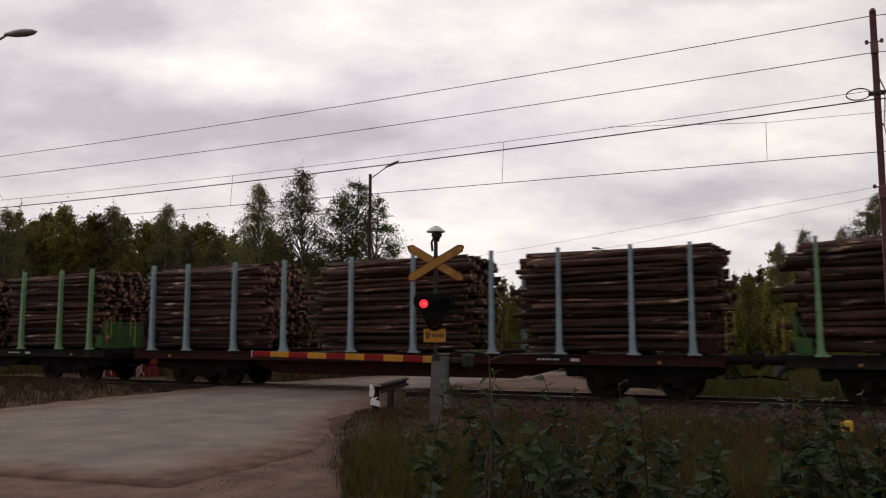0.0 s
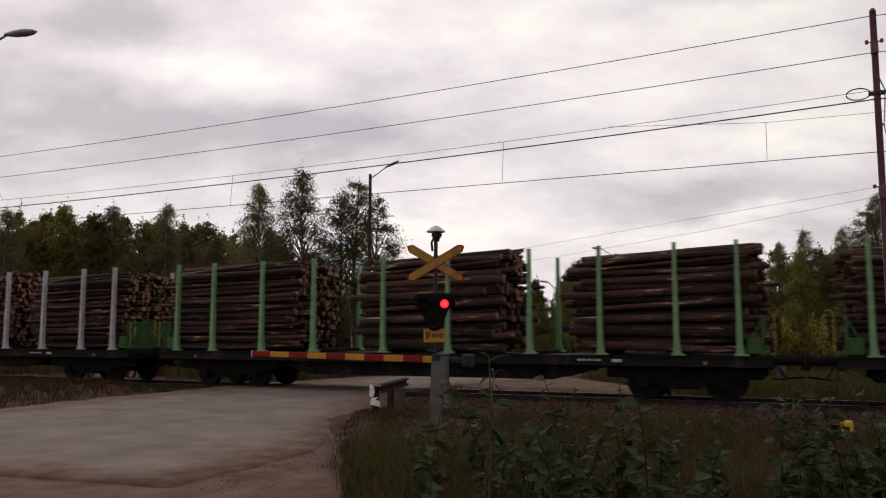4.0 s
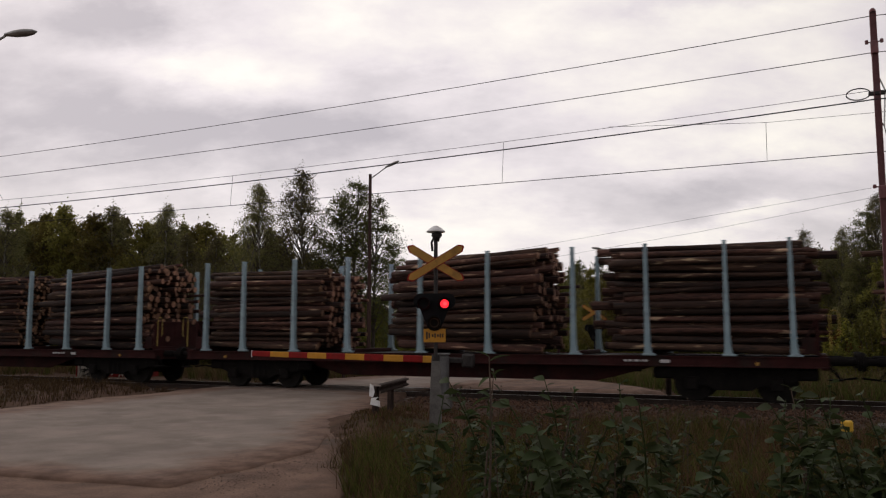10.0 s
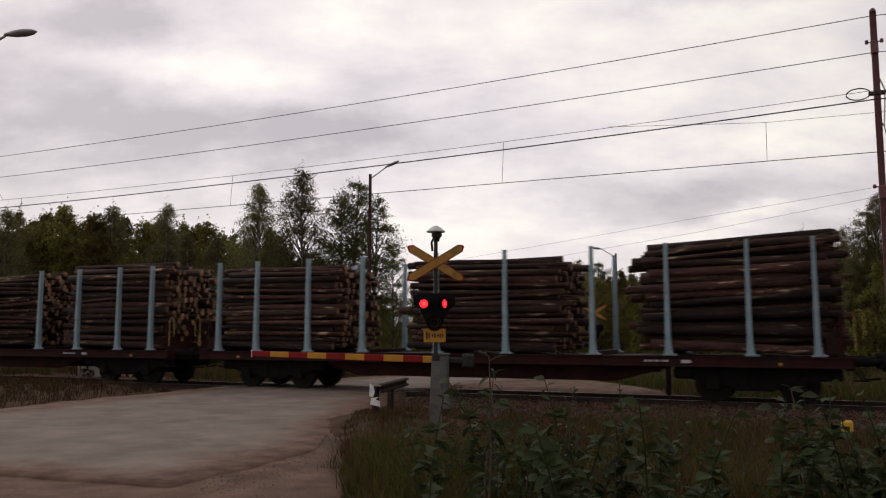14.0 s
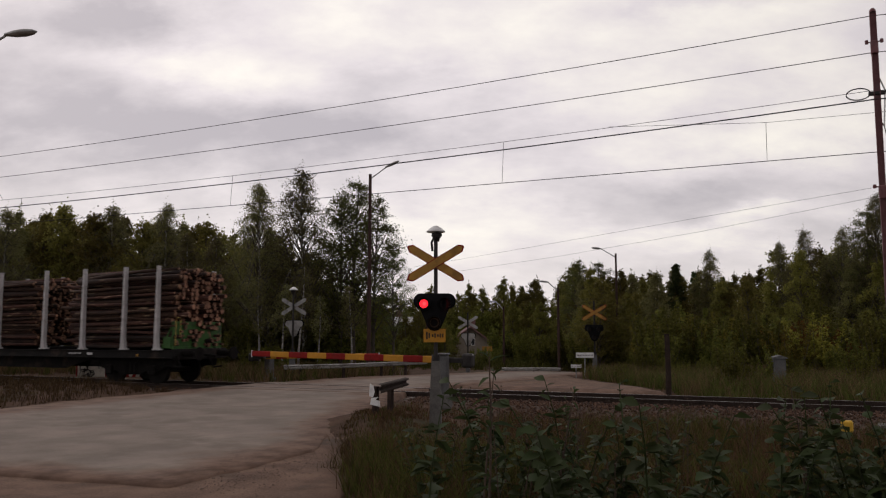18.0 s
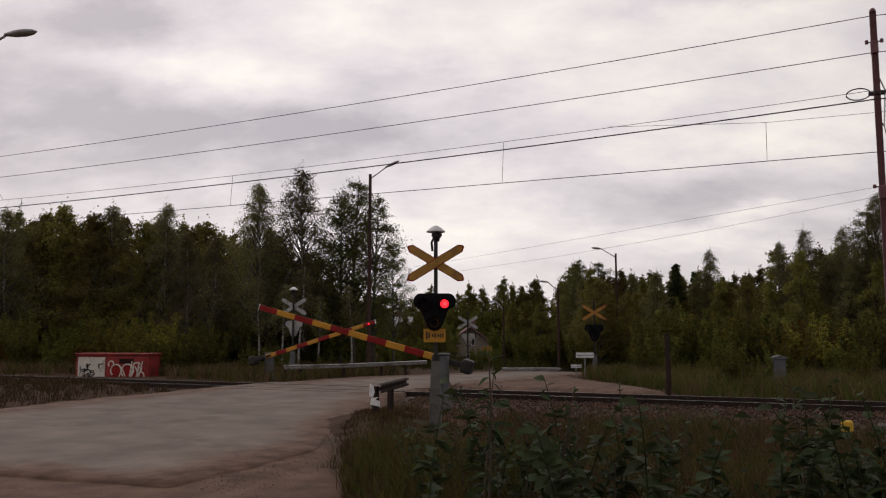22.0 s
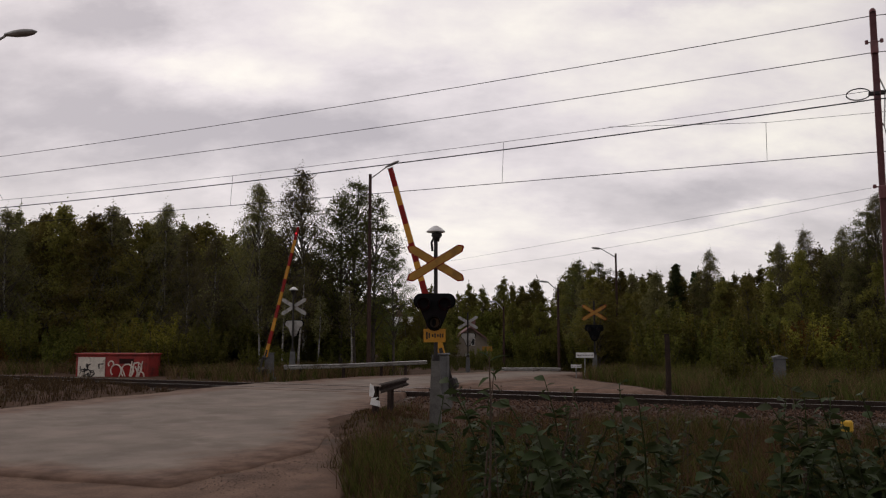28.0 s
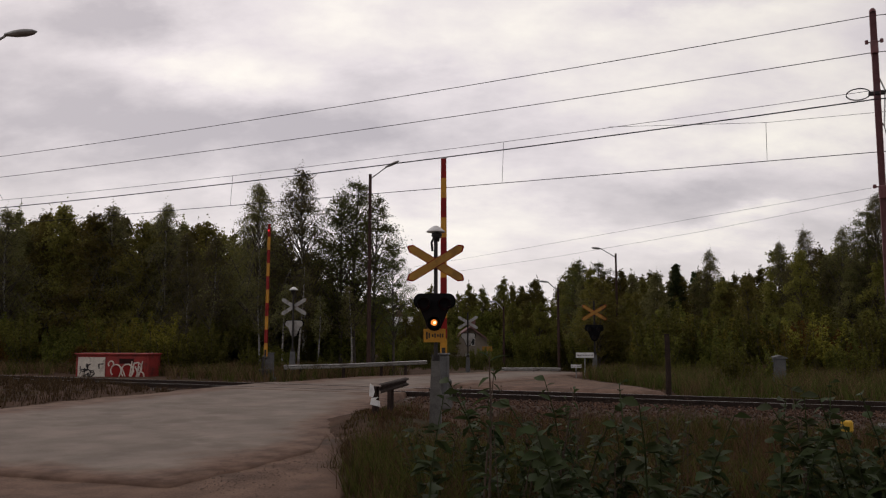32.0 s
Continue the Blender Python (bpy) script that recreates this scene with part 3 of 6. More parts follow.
def build_track():
    bed = Shape()
    for sx in range(12):
        x0 = TRACK_LO + (TRACK_HI - TRACK_LO) * sx / 12
        x1 = TRACK_LO + (TRACK_HI - TRACK_LO) * (sx + 1) / 12
        bed.prism([(-3.3, -0.62), (-1.9, -0.20), (1.9, -0.20), (3.3, -0.7)], x0, x1, "x")
    track = thing("railway_track", RAIL, "rusty rails on concrete sleepers in ballast", "railway track", kind="structure")
    part("ballast_bed", bed, M["ballast"], track, "red-brown crushed stone bed")
    prof = [(-0.075, -0.172), (0.075, -0.172), (0.075, -0.160), (0.012, -0.140), (0.012, -0.045), (0.036, -0.036), (0.036, -0.004), (0.030, 0.0), (-0.030, 0.0), (-0.036, -0.004), (-0.036, -0.036), (-0.012, -0.045), (-0.012, -0.140), (-0.075, -0.160)]
    for y in (-0.798, 0.798):
        r = Shape()
        r.prism([(y + p[0], p[1]) for p in prof], TRACK_LO, TRACK_HI, "x")
        rail = part("rail", r, M["rail"], track, "rusty steel rail")
        part("running_surface", Shape().box(((TRACK_LO + TRACK_HI) / 2, y, 0.0015), (TRACK_HI - TRACK_LO, 0.052, 0.003)), M["railtop"], rail, "worn bright rail head")
    # crossing deck between and beside the rails
    for y, w in ((0.0, 1.40), (-1.25, 0.78), (1.25, 0.78)):
        for k in range(4):
            part("crossing_panel", Shape().box((-18.5 + 1.56 * (k + 0.5), y, -0.085), (1.55, w, 0.16), 0.02), M["asphalt"], track, "worn rubber crossing panel")
    sl = Shape().box((0, 0, 0), (0.24, 2.6, 0.2), 0.03)
    me = fixed_normals(sl.mesh("sleeper", [M["sleeper"]]))
    rest = Shape()
    n = int((TRACK_HI - TRACK_LO) / 0.61)
    for i in range(n):
        x = TRACK_LO + 0.61 * i
        if -70 < x < 40:
            part("sleeper", me, None, track, at=pose(x, 0, -0.262))
        else:
            rest.box((x, 0, -0.262), (0.24, 2.6, 0.2))
    tagged(part("sleepers_beyond", rest, M["sleeper"], track, "concrete sleepers further along"), kind="stuff")
    # loose stones of the ballast on the near shoulder
    rng = random.Random(5)
    s = Shape()
    for i in range(9000):
        x = rng.uniform(-14, 9) if i < 7600 else rng.uniform(-34, -18)
        y = rng.choice((-1, -1, -1, -1, 1)) * rng.uniform(0.95, 2.9)
        if -19.2 < x < -11.3:
            continue
        z = (-0.14 - 0.06 * min(1.0, (abs(y) - 0.95) / 0.9)) - 0.31 * max(0.0, abs(y) - 1.9)
        r = rng.uniform(0.025, 0.055)
        t = Euler((rng.uniform(0, 3), rng.uniform(0, 3), rng.uniform(0, 3))).to_matrix()
        vs = [t @ Vector(v) * r * rng.uniform(0.75, 1.2) + Vector((x, y, z + r * 0.4)) for v in ((1, 0, 0), (-1, 0, 0), (0, 1, 0), (0, -1, 0), (0, 0, 0.8), (0, 0, -0.8))]
        s.add(vs, [(0, 2, 4), (2, 1, 4), (1, 3, 4), (3, 0, 4), (2, 0, 5), (1, 2, 5), (3, 1, 5), (0, 3, 5)])
    stones = new("ballast_stones", s.mesh("ballast_stones", [M["stone"]]))
    stones.matrix_basis = RAIL
    tagged(stones, "loose red-brown ballast stones", "stones", kind="stuff")


build_ground()
build_roads()
build_loose_gravel()
build_track()


# ---------------------------------------------------------------- timber wagons
PITCH = 20.79
STAKES = (-8.935, -7.425, -5.465, -3.515, -1.055, 1.055, 3.515, 5.465, 7.425, 8.935)
FLOOR = 1.16


def stake_shape(side):
    """One upright: a foot that flares along the sill, a tapered column and a plain cap."""
    s = Shape()
    out = [(-0.09, 0.0), (0.19, 0.0), (0.11, 0.08), (0.078, 0.25), (0.066, 0.5), (0.04, 2.88), (-0.04, 2.88), (-0.062, 0.5), (-0.07, 0.2)]
    s.prism(out, -0.07, 0.07, "y")
    s.box((0.04, 0, 0.025), (0.34, 0.18, 0.05), 0.012)
    s.box((0, 0, 2.885), (0.11, 0.15, 0.02), 0.005)
    return s


def wheel_shape():
    s = Shape()
    for sy in (-1, 1):
        y = sy * 0.80
        s.tube([(0, y - 0.065, 0), (0, y + 0.065, 0)], 0.455, 22)
        s.tube([(0, y - sy * 0.08, 0), (0, y - sy * 0.055, 0)], 0.49, 22)
        s.tube([(0, y + sy * 0.065, 0), (0, y + sy * 0.16, 0)], [0.15, 0.1], 12)
    s.tube([(0, -0.8, 0), (0, 0.8, 0)], 0.085, 10)
    return s


def bogie_frame():
    s = Shape()
    for sy in (-1, 1):
        y = sy * 1.02
        s.prism([(-1.5, 0.56), (-1.7, 0.88), (-0.75, 0.88), (-0.45, 0.9), (0.45, 0.9), (0.75, 0.88), (1.7, 0.88), (1.5, 0.56), (1.05, 0.42), (0.62, 0.42), (0.42, 0.30), (-0.42, 0.30), (-0.62, 0.42), (-1.05, 0.42)], y - 0.06, y + 0.06, "y")
        for x in (-1.0, 1.0):
            s.box((x, y + sy * 0.08, 0.46), (0.32, 0.16, 0.34), 0.04)
            s.box((x * 1.72, y, 0.72), (0.5, 0.2, 0.3), 0.05)
        for x in (-0.22, 0.0, 0.22):
            s.tube([(x, y + sy * 0.02, 0.32), (x, y + sy * 0.02, 0.72)], 0.085, 10)
    s.box((0, 0, 0.72), (0.6, 2.1, 0.3), 0.05)
    s.box((0, 0, 0.9), (0.5, 0.8, 0.12), 0.03)
    return s


def make_wagon(name, paint, sill, end, label):
    w = thing(name, pose(0, 0, 0), label, "freight wagon", "wagons of the timber train")
    f = Shape()
    for sy in (-1, 1):
        f.box((0, sy * 1.36, 1.02), (19.385, 0.10, 0.26), 0.012)
        f.box((0, sy * 1.395, 1.14), (19.385, 0.12, 0.03))
        f.box((0, sy * 1.395, 0.905), (19.385, 0.12, 0.03))
        f.prism([(-9.545, 0.90), (-5.6, 0.90), (-4.0, 0.46), (4.0, 0.46), (5.6, 0.90), (9.545, 0.90), (9.545, 1.1), (-9.545, 1.1)], sy * 0.82 - 0.05, sy * 0.82 + 0.05, "y")
    for x in (-9.594, 9.594):
        f.box((x, 0, 1.02), (0.16, 2.72, 0.36), 0.02)
    for x in (-7.2, -4.0, -2.0, 0, 2.0, 4.0, 7.2):
        f.box((x, 0, 0.99), (0.14, 2.66, 0.24))
    underframe = part("underframe", f, sill, w)
    part("deck", Shape().box((0, 0, 1.115), (19.188, 2.62, 0.05), 0.01), M["black"], w)
    for x in STAKES:
        part("bolster", Shape().box((x, 0, 1.20), (0.16, 2.7, 0.12), 0.015), sill, w)
    st = fixed_normals(stake_shape(1).mesh("stake", [paint]))
    for x in STAKES:
        for sy in (-1, 1):
            part("stake", st, None, w, at=pose(x, sy * 1.42, FLOOR))
    # underfloor gear
    g = Shape()
    g.tube([(-1.9, -0.3, 0.62), (-0.9, -0.3, 0.62)], 0.2, 14)
    g.box((1.3, -0.5, 0.68), (0.7, 0.4, 0.3), 0.03)
    g.tube([(-5.0, 0.2, 0.7), (5.0, 0.2, 0.7)], 0.03, 6)
    part("brake_gear", g, M["bogie"], w)
    bf = fixed_normals(bogie_frame().mesh("bogie_frame", [M["bogie"]]))
    wh = fixed_normals(wheel_shape().mesh("wheelset", [M["wheel"]]))
    for x in (-7.0, 7.5):
        b = part("bogie", bf, None, w, at=pose(x, 0, 0))
        for dx in (-1.0, 1.0):
            part("wheelset", wh, None, b, at=pose(dx, 0, 0.455))
    for sx in (-1, 1):
        e = Shape()
        xe = sx * 9.466
        for y in (-1.2, -0.72, -0.24, 0.24, 0.72, 1.2):
            e.box((xe, y, 1.66), (0.07, 0.09, 0.9), 0.012)
        for z in (1.24, 2.1):
            e.box((xe, 0, z), (0.09, 2.5, 0.09), 0.012)
        e.box((xe + sx * 0.01, 0, 1.66), (0.03, 2.4, 0.82), 0.006)
        e.box((xe - sx * 0.2, -1.26, 1.42), (0.34, 0.05, 0.4), 0.012)
        e.tube([(xe, -1.2, 2.1), (xe - sx * 0.45, -1.26, 1.2)], 0.03, 6)
        panel = part("end_panel", e, end, w)
        h = Shape()
        for y in (-1.38,):
            h.tube([(sx * 9.74, y, 1.30), (sx * 9.74, y, 2.16), (sx * 9.77, y, 2.25), (sx * 9.84, y, 2.28), (sx * 9.91, y, 2.25), (sx * 9.94, y, 2.16), (sx * 9.94, y, 1.7), (sx * 9.90, y, 1.62)], 0.011, 7)
        part("grab_rail", h, M["grab"], w, "bent yellow steel grab rail")
        b = Shape()
        b.box((sx * 9.820, -1.3, 0.62), (0.34, 0.26, 0.04), 0.01)
        b.tube([(sx * 9.702, -1.3, 0.62), (sx * 9.702, -1.3, 0.98)], 0.02, 6)
        b.tube([(sx * 9.938, -1.3, 0.62), (sx * 9.742, -1.3, 0.98)], 0.02, 6)
        part("step", b, M["bogie"], w)
        for y in (-0.9, 0.9):
            q = Shape()
            q.tube([(sx * 9.673, y, 1.04), (sx * 10.056, y, 1.04)], 0.11, 14)
            q.tube([(sx * 10.056, y, 1.04), (sx * 10.293, y, 1.04)], 0.08, 12)
            q.tube([(sx * 10.293, y, 1.04), (sx * 10.381, y, 1.04)], [0.2, 0.23], 18)
            part("buffer", q, M["bogie"], w)
        c = Shape()
        c.tube([(sx * 9.643, 0, 1.0), (sx * 10.332, 0, 0.95)], 0.05, 8)
        c.tube([(sx * 9.673, 0.35, 0.95), (sx * 9.938, 0.35, 0.55), (sx * 10.352, 0.3, 0.6)], 0.03, 7)
        part("coupling", c, M["bogie"], w)
    for x in (-8.1, 8.1):
        p = Shape().tube([(x, -1.41, 0.98), (x, -1.445, 0.98)], 0.045, 12)
        p.tube([(x, -1.445, 0.98), (x, -1.452, 0.98)], 0.025, 12)
        part("reflector", p, M["ochre"], underframe, "small round yellow mark")
    pl = Shape()
    for k, (dx, ww) in enumerate(((0, 0.12), (0.17, 0.16), (0.4, 0.2), (0.6, 0.08), (0.74, 0.14))):
        pl.box((4.9 + 0.7 * dx, -1.457, 1.03), (ww * 0.6, 0.006, 0.05))
    part("lettering_bars", pl, M["white"], underframe, "white painted bars of lettering")
    part("label_plate", Shape().box((5.9, -1.46, 1.02), (0.24, 0.012, 0.08), 0.003), M["white"], underframe, "white data plate")
    return w


# ---------------------------------------------------------------- the logs
LOADS = []
LENGTHS = (4.8, 5.0, 4.5, 4.7, 4.45, 5.05)
SLOPES = (0.004, 0.026, -0.03, 0.012, 0.045, -0.014)
TOPS = (2.47, 2.68, 2.32, 2.61, 2.54, 2.52)
# the rear load of a wagon: its length, middle, and the height of its top at the front and at the rear
REAR_LOADS = {1: (5.0, 7.0, 2.68, 2.80), 2: (4.85, 6.95, 2.68, 2.70), 3: (5.1, 6.9, 2.72, 2.72), 4: (4.55, 7.0, 2.55, 2.66), 7: (4.9, 6.8, 2.68, 2.64), 8: (4.85, 6.95, 2.68, 2.62),
              9: (4.45, 7.15, 2.76, 2.73), 10: (4.75, 6.65, 2.62, 2.78), 11: (4.75, 6.92, 2.68, 2.56), 12: (4.5, 7.1, 2.58, 2.49), 13: (4.3, 7.12, 2.64, 2.74), 14: (4.7, 7.05, 2.84, 2.76),
              15: (4.4, 7.1, 2.72, 2.92), 18: (4.8, 7.1, 2.65, 2.74)}


def log_shape(length, r0, r1, bend, rng, n=9):
    s = Shape()
    pts, rad = [], []
    a = rng.uniform(0, 6.3)
    for k in range(4):
        t = k / 3
        o = bend * math.sin(math.pi * t)
        pts.append((-length / 2 + length * t, o * math.cos(a), o * math.sin(a)))
        rad.append(r0 + (r1 - r0) * t + rng.uniform(-0.006, 0.006))
    return s.tube(pts, rad, n, 0, True, 1)


def build_loads():
    """A few stacks, in each of which every log lies on its neighbours; outer logs are pieces of their own."""
    rng = random.Random(11)
    kinds = [[fixed_normals(log_shape(4.9, r, r * rng.uniform(0.62, 0.88), rng.uniform(0.01, 0.085), rng).mesh("log", [M["bark"], M["cut"]], True)) for _ in range(3)]
             for r in (0.055, 0.075, 0.098, 0.122)]
    for v in range(6):
        rng = random.Random(100 + v)
        thick = (0.068, 0.08, 0.092, 0.074, 0.1, 0.085)[v]
        height = (2.32, 2.38, 2.22, 2.36, 2.34, 2.12)[v]
        crown = (0.15, 0.3, 0.1, 0.25, 0.2, 0.4)[v]
        slope = SLOPES[v]      # rise of the topmost logs along the load
        length = LENGTHS[v]
        core, outer = Shape(), []
        z, row = 0.0, 0
        while z < height + crown:
            d = thick * 2 * 0.885
            over = max(0.0, z - height)
            half = 1.27 * (1 - 0.8 * over / (crown + 0.05)) - (thick if row % 2 else 0.0)
            cnt = max(2, int(2 * half / (2 * thick)))
            for k in range(cnt):
                y = -half + thick + (2 * half - 2 * thick) * k / max(1, cnt - 1)
                y += rng.uniform(-0.02, 0.02)
                r = thick * rng.choice((0.6, 0.75, 0.9, 0.95, 1.0, 1.1, 1.22))
                shift = rng.gauss(0, 0.17)
                if rng.random() < 0.09:
                    shift += rng.choice((-1, 1)) * rng.uniform(0.2, 0.55)
                zz = z + thick + rng.uniform(-0.03, 0.03)
                lift = slope * min(1.0, z / height)
                edge = k == 0 or z + d >= height + crown
                if edge:
                    outer.append((shift, y, zz, r, rng.gauss(0, 1.25) - math.degrees(lift), rng.uniform(-0.5, 0.5), rng.random() < 0.5))
                else:
                    L = length + rng.uniform(-0.12, 0.12)
                    r1 = r * rng.uniform(0.75, 0.92)
                    if rng.random() < 0.5:
                        r, r1 = r1, r
                    core.tube([(-L / 2 + shift, y, zz - lift * L / 2), (L / 2 + shift, y + rng.uniform(-0.03, 0.03), zz + lift * L / 2)], [r, r1], 8, 0, True, 1)
            z += d
            row += 1
        LOADS.append((core.mesh("load_core", [M["bark"], M["cut"]]), outer, kinds))


def make_stack(v, flip, m, label):
    core, outer, kinds = LOADS[v]
    t = thing("log_stack", m, label, "logs", "log stacks of the timber train")
    turn = Matrix.Identity(4)
    tagged(part("load_core", core, None, t, at=turn), kind="stuff")
    rng = random.Random(v * 7 + flip)
    for x, y, z, r, a, b, back in outer:
        sizes = (0.055, 0.075, 0.098, 0.122)
        q = min(range(4), key=lambda i: abs(sizes[i] - r))
        part("log", rng.choice(kinds[q]), None, t, at=turn @ pose(x, y, z, 0, a, b * 1.1) @ pose(0, 0, 0, rng.uniform(0, 360), 0, 180 if back else 0) @ Matrix.Diagonal((LENGTHS[v] / 4.9, 1, 1, 1)))
    return t


WAGONS, STACKS = [], []
COLOURS = "gbgbwgggbgbbbbbbggw"        # from the first wagon to the last


def build_train():
    build_loads()
    masters = {"b": make_wagon("timber_wagon", M["blue"], M["maroon"], M["maroon"], "oxide-red timber wagon with pale blue stakes"),
               "g": make_wagon("timber_wagon", M["green"], M["black"], M["endgreen"], "black timber wagon with pale green stakes"),
               "w": make_wagon("timber_wagon", M["white"], M["black"], M["endgreen"], "black timber wagon with grey-white stakes")}
    used, rng = set(), random.Random(3)
    for k, c in enumerate(COLOURS):
        m = RAIL @ pose(PITCH * k, 0, 0)
        if c in used:
            w = copy_thing(masters[c], m)
        else:
            w = masters[c]
            w.matrix_basis = m
            used.add(c)
        WAGONS.append((w, PITCH * (k - 1)))
        for i, x in enumerate((-6.85, 0.25, 6.62)):
            v = rng.randrange(6)
            x += rng.uniform(-0.12, 0.12) + (0, 0.2, 0.8)[i] * (5.05 - LENGTHS[v])
            grow_x, grow_z = 1.0, rng.uniform(1.0, 1.08)
            if i == 2 and k in REAR_LOADS:
                length, x, front, rear = REAR_LOADS[k]
                rise = (rear - front) / (length - 1.0)
                v = min(range(6), key=lambda q: abs(SLOPES[q] - rise) + 0.02 * abs(LENGTHS[q] - length))
                grow_x, grow_z = length / LENGTHS[v], 0.5 * (front + rear) / TOPS[v]
            s = make_stack(v, rng.random() < 0.5, RAIL @ pose(PITCH * k + x, 0, 1.27) @ Matrix.Diagonal((grow_x, 1, grow_z, 1)),
                           "brown pine logs stacked between wagon stakes" if v in (0, 2, 3) else "thick brown pine logs stacked between wagon stakes")
            STACKS.append((s, PITCH * (k - 1) + x))


build_train()


def train_place(t):
    """Where the middle of the wagon that leads at the start stands along the line."""
    if t > 19:
        return train_place(19) - 20.76 * (t - 19)
    return -12.357 - 20.481 * t - 0.00746 * t * t


# ---------------------------------------------------------------- crossing signals
def make_signal(m, label, plate=False, lamps=True, hood=True):
    """A road signal of a level crossing; its front faces the local -y."""
    s = thing("crossing_signal", m, label, "crossing signal", "signals of the level crossings")
    part("foundation", Shape().add([(sx * a, sy * a, z) for a, z in ((0.125, -0.15), (0.115, 0.5), (0.085, 1.2)) for sx, sy in ((-1, -1), (1, -1), (1, 1), (-1, 1))], [(0, 1, 5, 4), (1, 2, 6, 5), (2, 3, 7, 6), (3, 0, 4, 7), (4, 5, 9, 8), (5, 6, 10, 9), (6, 7, 11, 10), (7, 4, 8, 11), (8, 9, 10, 11), (3, 2, 1, 0)]), M["concrete"] if plate else M["boxgrey"], s, "weathered concrete foot")
    p = Shape()
    p.tube([(0, 0, 0.6), (0, 0, 3.74)], 0.042, 12)
    p.tube([(0, 0, 1.2), (0, 0, 1.32)], 0.085, 12)
    part("post", p, M["dark"] if lamps else M["galv"], s)
    # the two crossed boards, with pointed ends and a red border
    for k, a in enumerate((31, -31)):
        y = -0.075 - 0.024 * k
        hl, hw, tip = (0.69, 0.09, 0.085) if plate else (0.655, 0.082, 0.06)
        o = [(-hl, 0.02), (-hl + tip, hw), (hl - tip, hw), (hl, 0.02), (hl, -0.02), (hl - tip, -hw), (-hl + tip, -hw), (-hl, -0.02)]
        b = part("cross_board", Shape().prism(o, y - 0.008, y + 0.008, "y"), [M["red"]], s, "yellow cross board with a thin red border", at=pose(0, 0, 3.24 if plate else 3.175, 0, a, 0))
        i = [(x * 0.945, z * 0.84) for x, z in o]
        part("board_face", Shape().prism(i, y - 0.013, y - 0.0085, "y"), M["ochre"], b, "faded yellow board face")
        part("board_back", Shape().prism(o, y + 0.0085, y + 0.012, "y"), M["galv"], b, "bare grey board back")
    # bell under a white hood
    if hood:
        t = Shape()
        t.lathe([(0.0, 0.13), (0.05, 0.12), (0.13, 0.065), (0.2, 0.0), (0.2, -0.014), (0.14, -0.005), (0.0, 0.0)], (0, 0, 3.92), 20)
        part("hood", t, M["whitepaint"], s, "white weather hood", smooth=True)
        t = Shape()
        t.lathe([(0.0, 0.0), (0.1, -0.02), (0.115, -0.08), (0.075, -0.13), (0.05, -0.2), (0.0, -0.2)], (0.02, 0, 3.91), 16)
        t.tube([(-0.07, 0.0, 3.5), (-0.09, 0.0, 3.68), (-0.04, 0, 3.8)], 0.025, 7)
        part("bell", t, M["dark"], s, smooth=True)
    # the lamp plate: wide above, narrow and round below
    o = []
    for k in range(9):
        a = math.pi * (0.5 - k / 8)
        o.append((0.30 + 0.14 * math.cos(a), 0.25 + 0.16 * math.sin(a)))
    for k in range(9):
        a = -math.pi * 0.1 - math.pi * 0.8 * k / 8
        o.append((0.16 * math.cos(a), -0.22 + 0.15 * math.sin(a)))
    for k in range(9):
        a = math.pi * 1.5 - math.pi * k / 8
        o.append((-0.30 + 0.14 * math.cos(a), 0.25 + 0.16 * math.sin(a)))
    h = part("lamp_plate", Shape().prism(o, -0.15, -0.11, "y"), M["signal"], s, "black rounded lamp plate", at=pose(-0.02, 0, 2.19))
    part("lamp_plate_back", Shape().prism([(x * 0.9, z * 0.9) for x, z in o], -0.109, -0.06, "y"), M["railgrey"], h, "grey back of the lamp plate")
    lenses = []
    for x, z in ((-0.215, 0.19), (0.215, 0.19), (0.0, -0.2)):
        v = Shape()
        ring = [(0.135 * math.sin(a), 0.135 * math.cos(a)) for a in (2 * math.pi * q / 20 for q in range(20))]
        n = len(ring)
        vs, fs = [], []
        for px, pz in ring:
            d = 0.26 if pz > -0.05 else 0.05
            vs += [(px, -0.15, pz), (px, -0.15 - d, pz), (px * 0.94, -0.15 - d, pz * 0.94), (px * 0.94, -0.15, pz * 0.94)]
        for k in range(n):
            q = (k + 1) % n
            for e in range(3):
                fs.append((4 * k + e, 4 * k + e + 1, 4 * q + e + 1, 4 * q + e))
        v.add(vs, fs)
        part("visor", v, M["signal"], h, at=pose(x, 0, z))
        b = part("lens", Shape().tube([(x, -0.156, z), (x, -0.152, z)], 0.10, 20), M["lensoff"] if z > 0 else M["dark"], h)
        lenses.append((x, z))
    if plate:
        q = part("track_plate", Shape().box((-0.02, -0.08, 1.725), (0.46, 0.02, 0.28), 0.004), M["amber"], s, "yellow plate with dark lettering")
        l = Shape()
        for k, (x, w, hh) in enumerate(((-0.18, 0.035, 0.16), (-0.13, 0.03, 0.11), (-0.06, 0.035, 0.06), (-0.01, 0.03, 0.09), (0.05, 0.03, 0.06), (0.1, 0.03, 0.09), (0.15, 0.03, 0.08))):
            l.box((x - 0.0, -0.093, 1.725), (w, 0.004, hh))
        part("lettering_bars", l, M["dark"], q, "dark bars of lettering")
    return s, h


